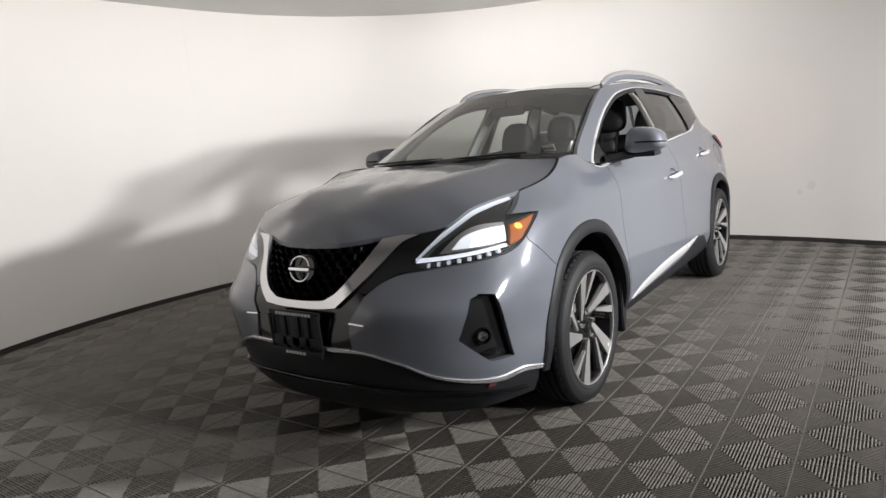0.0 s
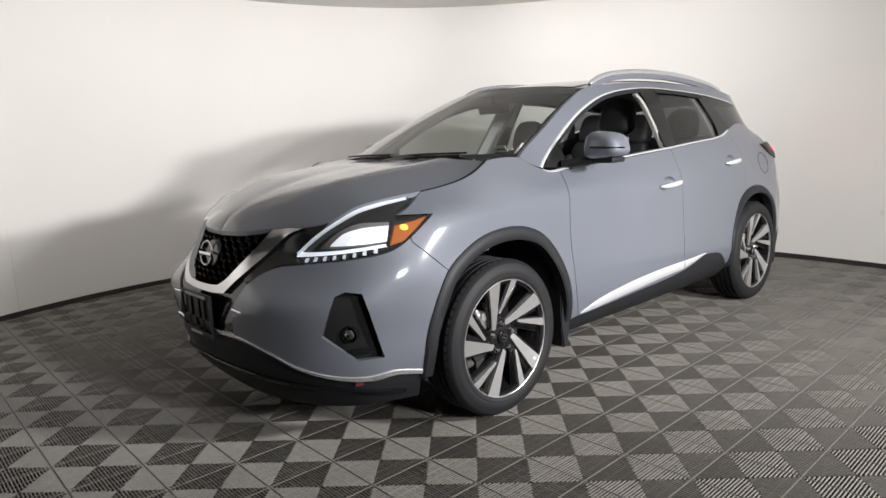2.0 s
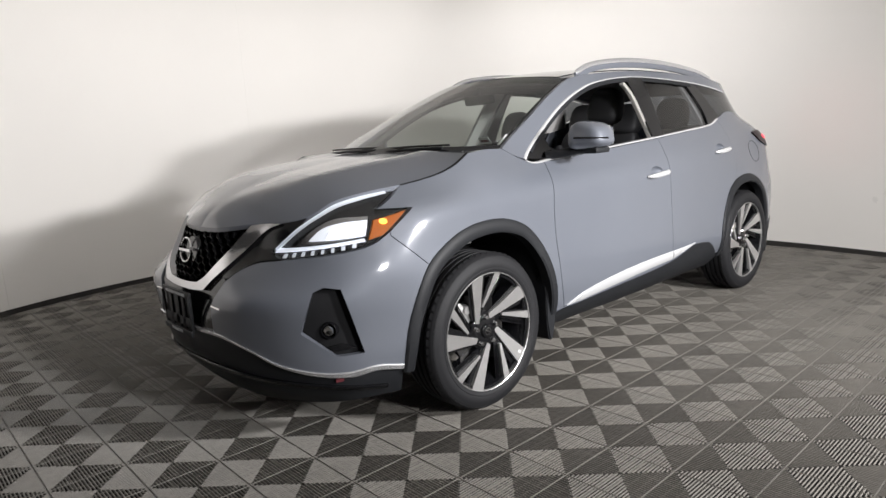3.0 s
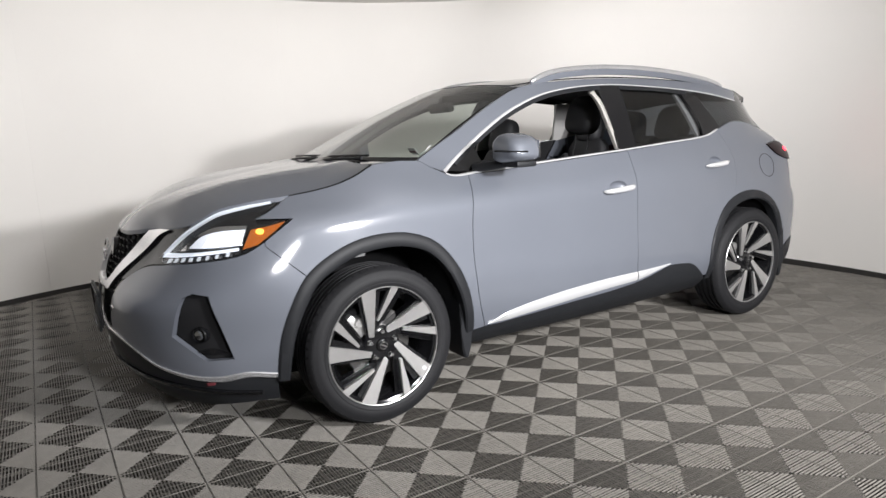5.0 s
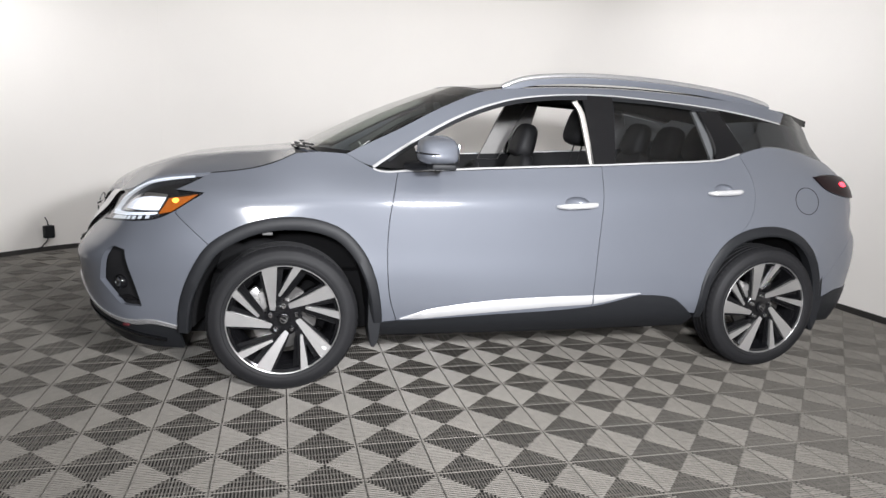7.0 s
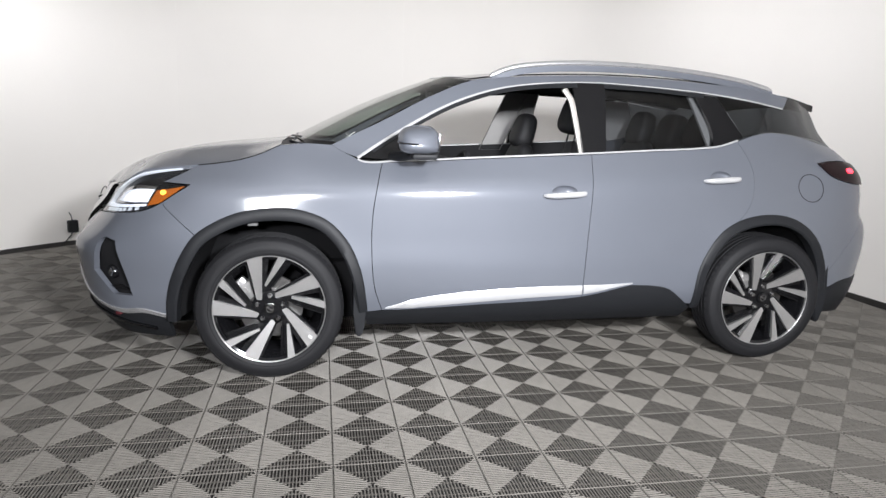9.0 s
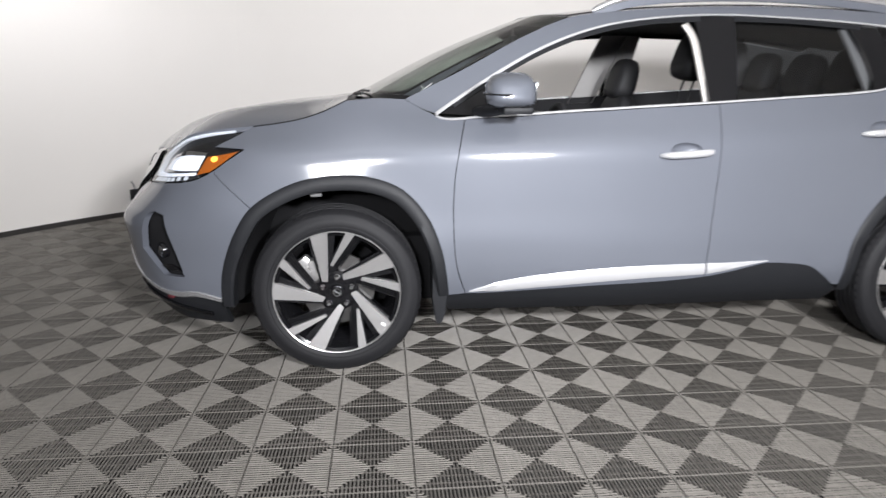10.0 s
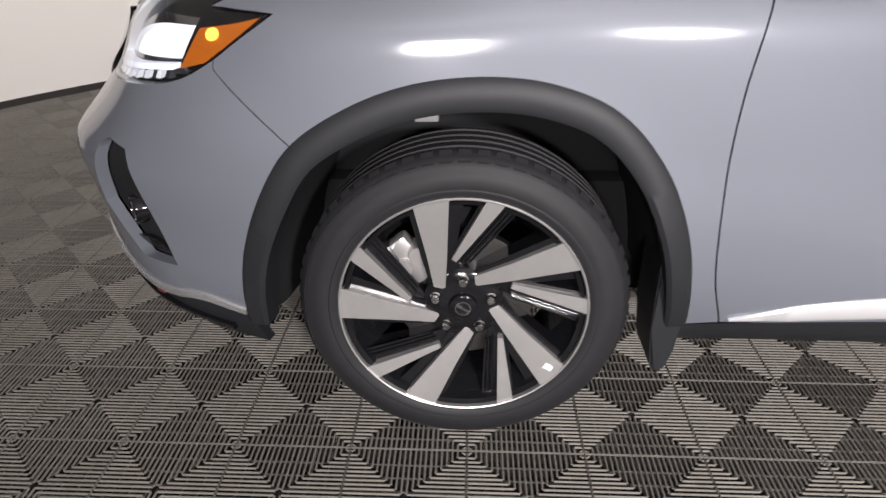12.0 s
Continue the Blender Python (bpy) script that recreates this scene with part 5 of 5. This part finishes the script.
# ---- wall fittings ----
outlet = tagged(new("wall_outlet"), "small black wall outlet with a short loose cable", "outlet")
outlet.location = (-2.325, 2.995, 0.205)
outlet.rotation_euler = (0, 0, radians(44))
bm = rbox(bmesh.new(), (0.10, 0.05, 0.13), Matrix.Translation((0, -0.03, 0)), bevel=0.012)
part("outlet_box", bm, CLAD, outlet)
bm = tube(bmesh.new(), [(0, -0.03, 0.05), (-0.012, -0.035, 0.11), (-0.03, -0.03, 0.15)], 0.005, 6)
part("cable", bm, CLAD, outlet)
bm = tube(bmesh.new(), [(-0.01, -0.05, -0.04), (-0.04, -0.06, -0.09), (-0.10, -0.06, -0.15), (-0.13, -0.05, -0.17)], 0.006, 6)
part("cable", bm, CLAD, outlet)

def scuff(y, z, size, seed):
    """A worn patch of paint on the curved wall, a hair proud of it."""
    rng = random.Random(seed)
    line = curve2(WALL_LINE, 0.02)
    ring = [(size * rng.uniform(0.5, 1) * math.cos(a), 1.4 * size * rng.uniform(0.5, 1) * math.sin(a)) for a in np.linspace(0, 2 * math.pi, 15)[:-1]]
    side = line[line[:, 0] > 4]
    side = side[np.argsort(side[:, 1])]
    verts = [(float(np.interp(y + a, side[:, 1], side[:, 0])) - d, y + a, z + b) for d in (0.003, -0.004) for a, b in ring]
    n = len(ring)
    faces = [tuple(range(n))] + [(k, (k + 1) % n, n + (k + 1) % n, n + k) for k in range(n)]
    return solid("scuff", verts, faces, SCUFF, bpy.data.objects["wall_curved"], "faint worn patch of paint", smooth=0)


def wall_joint(x):
    """An upright joint between two sheets of the curved wall: a thin filled bead."""
    line = curve2(WALL_LINE, 0.02)
    k = int(np.argmin(np.abs(line[:, 0] - x) + 9 * (line[:, 1] < 2)))
    d = line[k + 1] - line[k - 1]
    bm = rbox(bmesh.new(), (0.008, 0.003, 2.95), Matrix.Translation((*line[k], 1.5)) @ Matrix.Rotation(math.atan2(d[1], d[0]), 4, "Z"), bevel=0.001)
    return part("wall_joint", bm, WALL, bpy.data.objects["wall_curved"], "faint upright joint in the wall")


for x in (-1.31, 1.28):
    wall_joint(x)
scuff(-1.46, 0.60, 0.05, 3)
scuff(-1.36, 0.52, 0.03, 5)

# ---- floor tiles: ribs run across in two quarters and along in the other two ----
PITCH, RIBS, TALL = 0.30, 22, 0.02
RP = (PITCH - 0.0068) / RIBS


def tile_mesh():
    v, f = [], []

    def bar(x0, x1, y0, y1, along="x", peak=0.0):
        """A rib from x0 to x1; peak is the height of its rounded top, a cap over the open slots."""
        k = len(v)
        rows = [(y0, -TALL), (y0, 0.0), (y1, 0.0), (y1, -TALL)]
        if peak:
            m, w = (y0 + y1) / 2, (y1 - y0) / 2
            rows = [(y0, -peak - 0.002)] + [(m - w * math.cos(radians(a)), -peak + peak * math.sin(radians(a))) for a in (0, 35, 70, 110, 145, 180)] + [(y1, -peak - 0.002)]
        for y, z in rows:
            v.extend([(x0, y, z), (x1, y, z)] if along == "x" else [(y, x0, z), (y, x1, z)])
        n = len(rows)
        f.extend([(k + 2 * r, k + 2 * r + 1, k + 2 * r + 3, k + 2 * r + 2) for r in range(n - 1)])
        for e in (0, 1):
            f.extend([(k + 2 * r + e, k + 2 * r + 2 + e, k + 2 * (n - 2 - r) + e, k + 2 * (n - 1 - r) + e) for r in range(n // 2 - 1)])

    half = PITCH / 2 - 0.0034
    w = RP * 0.2
    for n in range(RIBS):
        c = -half + RP * (n + 0.5)
        r = abs(c)
        for along in ("x", "y"):
            bar(r + 0.002, half, c - w, c + w, along, w)
            bar(-half, -r - 0.002, c - w, c + w, along, w)
    e0, e1 = PITCH / 2 - 0.0022, PITCH / 2 - 0.0009
    for sgn in (-1, 1):
        a, b = sorted((sgn * e0, sgn * e1))
        bar(-e1, e1, a, b, "x", 0.0006)
        bar(-e0, e0, a, b, "y", 0.0006)
    # low webs under the ribs tie them together
    for n in range(1, 7):
        c, g = -half + 2 * half * n / 7, 0.0008
        for along in ("x", "y"):
            k = len(v)
            for q, z in ((c - g, -0.014), (c - g, -0.009), (c + g, -0.009), (c + g, -0.014)):
                v.extend([(-half, q, z), (half, q, z)] if along == "x" else [(q, -half, z - 0.0004), (q, half, z - 0.0004)])
            f.extend([(k + 2 * r, k + 2 * r + 1, k + 2 * r + 3, k + 2 * r + 2) for r in range(3)])
    return np.array(v), np.array(f, dtype=object)


tv, tf = tile_mesh()
tile_data = bpy.data.meshes.new("tile")
tile_data.from_pydata([tuple(p) for p in tv], [], [tuple(q) for q in tf])
tile_data.materials.append(TILE)
wall_poly = np.array([tuple(p) for p in curve2(ROOM, 0.2)])
near, far = [], []
for i in range(-15, 16):
    for j in range(-19, 17):
        x, y = 0.165 + PITCH * i, -0.835 + PITCH * j
        corners = np.array([(x + a, y + b) for a in (-0.15, 0.15) for b in (-0.15, 0.15)])
        if not inside(wall_poly, corners).any():
            continue
        (near if -2.9 < x < 3.8 and -4.1 < y < -0.3 else far).append((x, y))
for x, y in near:
    ob = new("tile", tile_data)
    ob.location, ob.parent = (x, y, 0), floor
allv = np.concatenate([tv + np.array([x, y, 0]) for x, y in far])
quads = np.array([list(q) for q in tf], int)
allf = np.concatenate([quads + k * len(tv) for k in range(len(far))])
me = bpy.data.meshes.new("far_tiles")
me.vertices.add(len(allv))
me.vertices.foreach_set("co", allv.ravel())
me.loops.add(allf.size)
me.loops.foreach_set("vertex_index", allf.ravel().astype(np.int32))
me.polygons.add(len(allf))
me.polygons.foreach_set("loop_start", (np.arange(len(allf)) * 4).astype(np.int32))
me.update(calc_edges=True)
me.validate()
me.materials.append(TILE)
me.shade_flat()
ob = new("far_tiles", me)
ob.parent = floor
tagged(ob, "ribbed grey plastic floor tiles further off", kind="stuff")
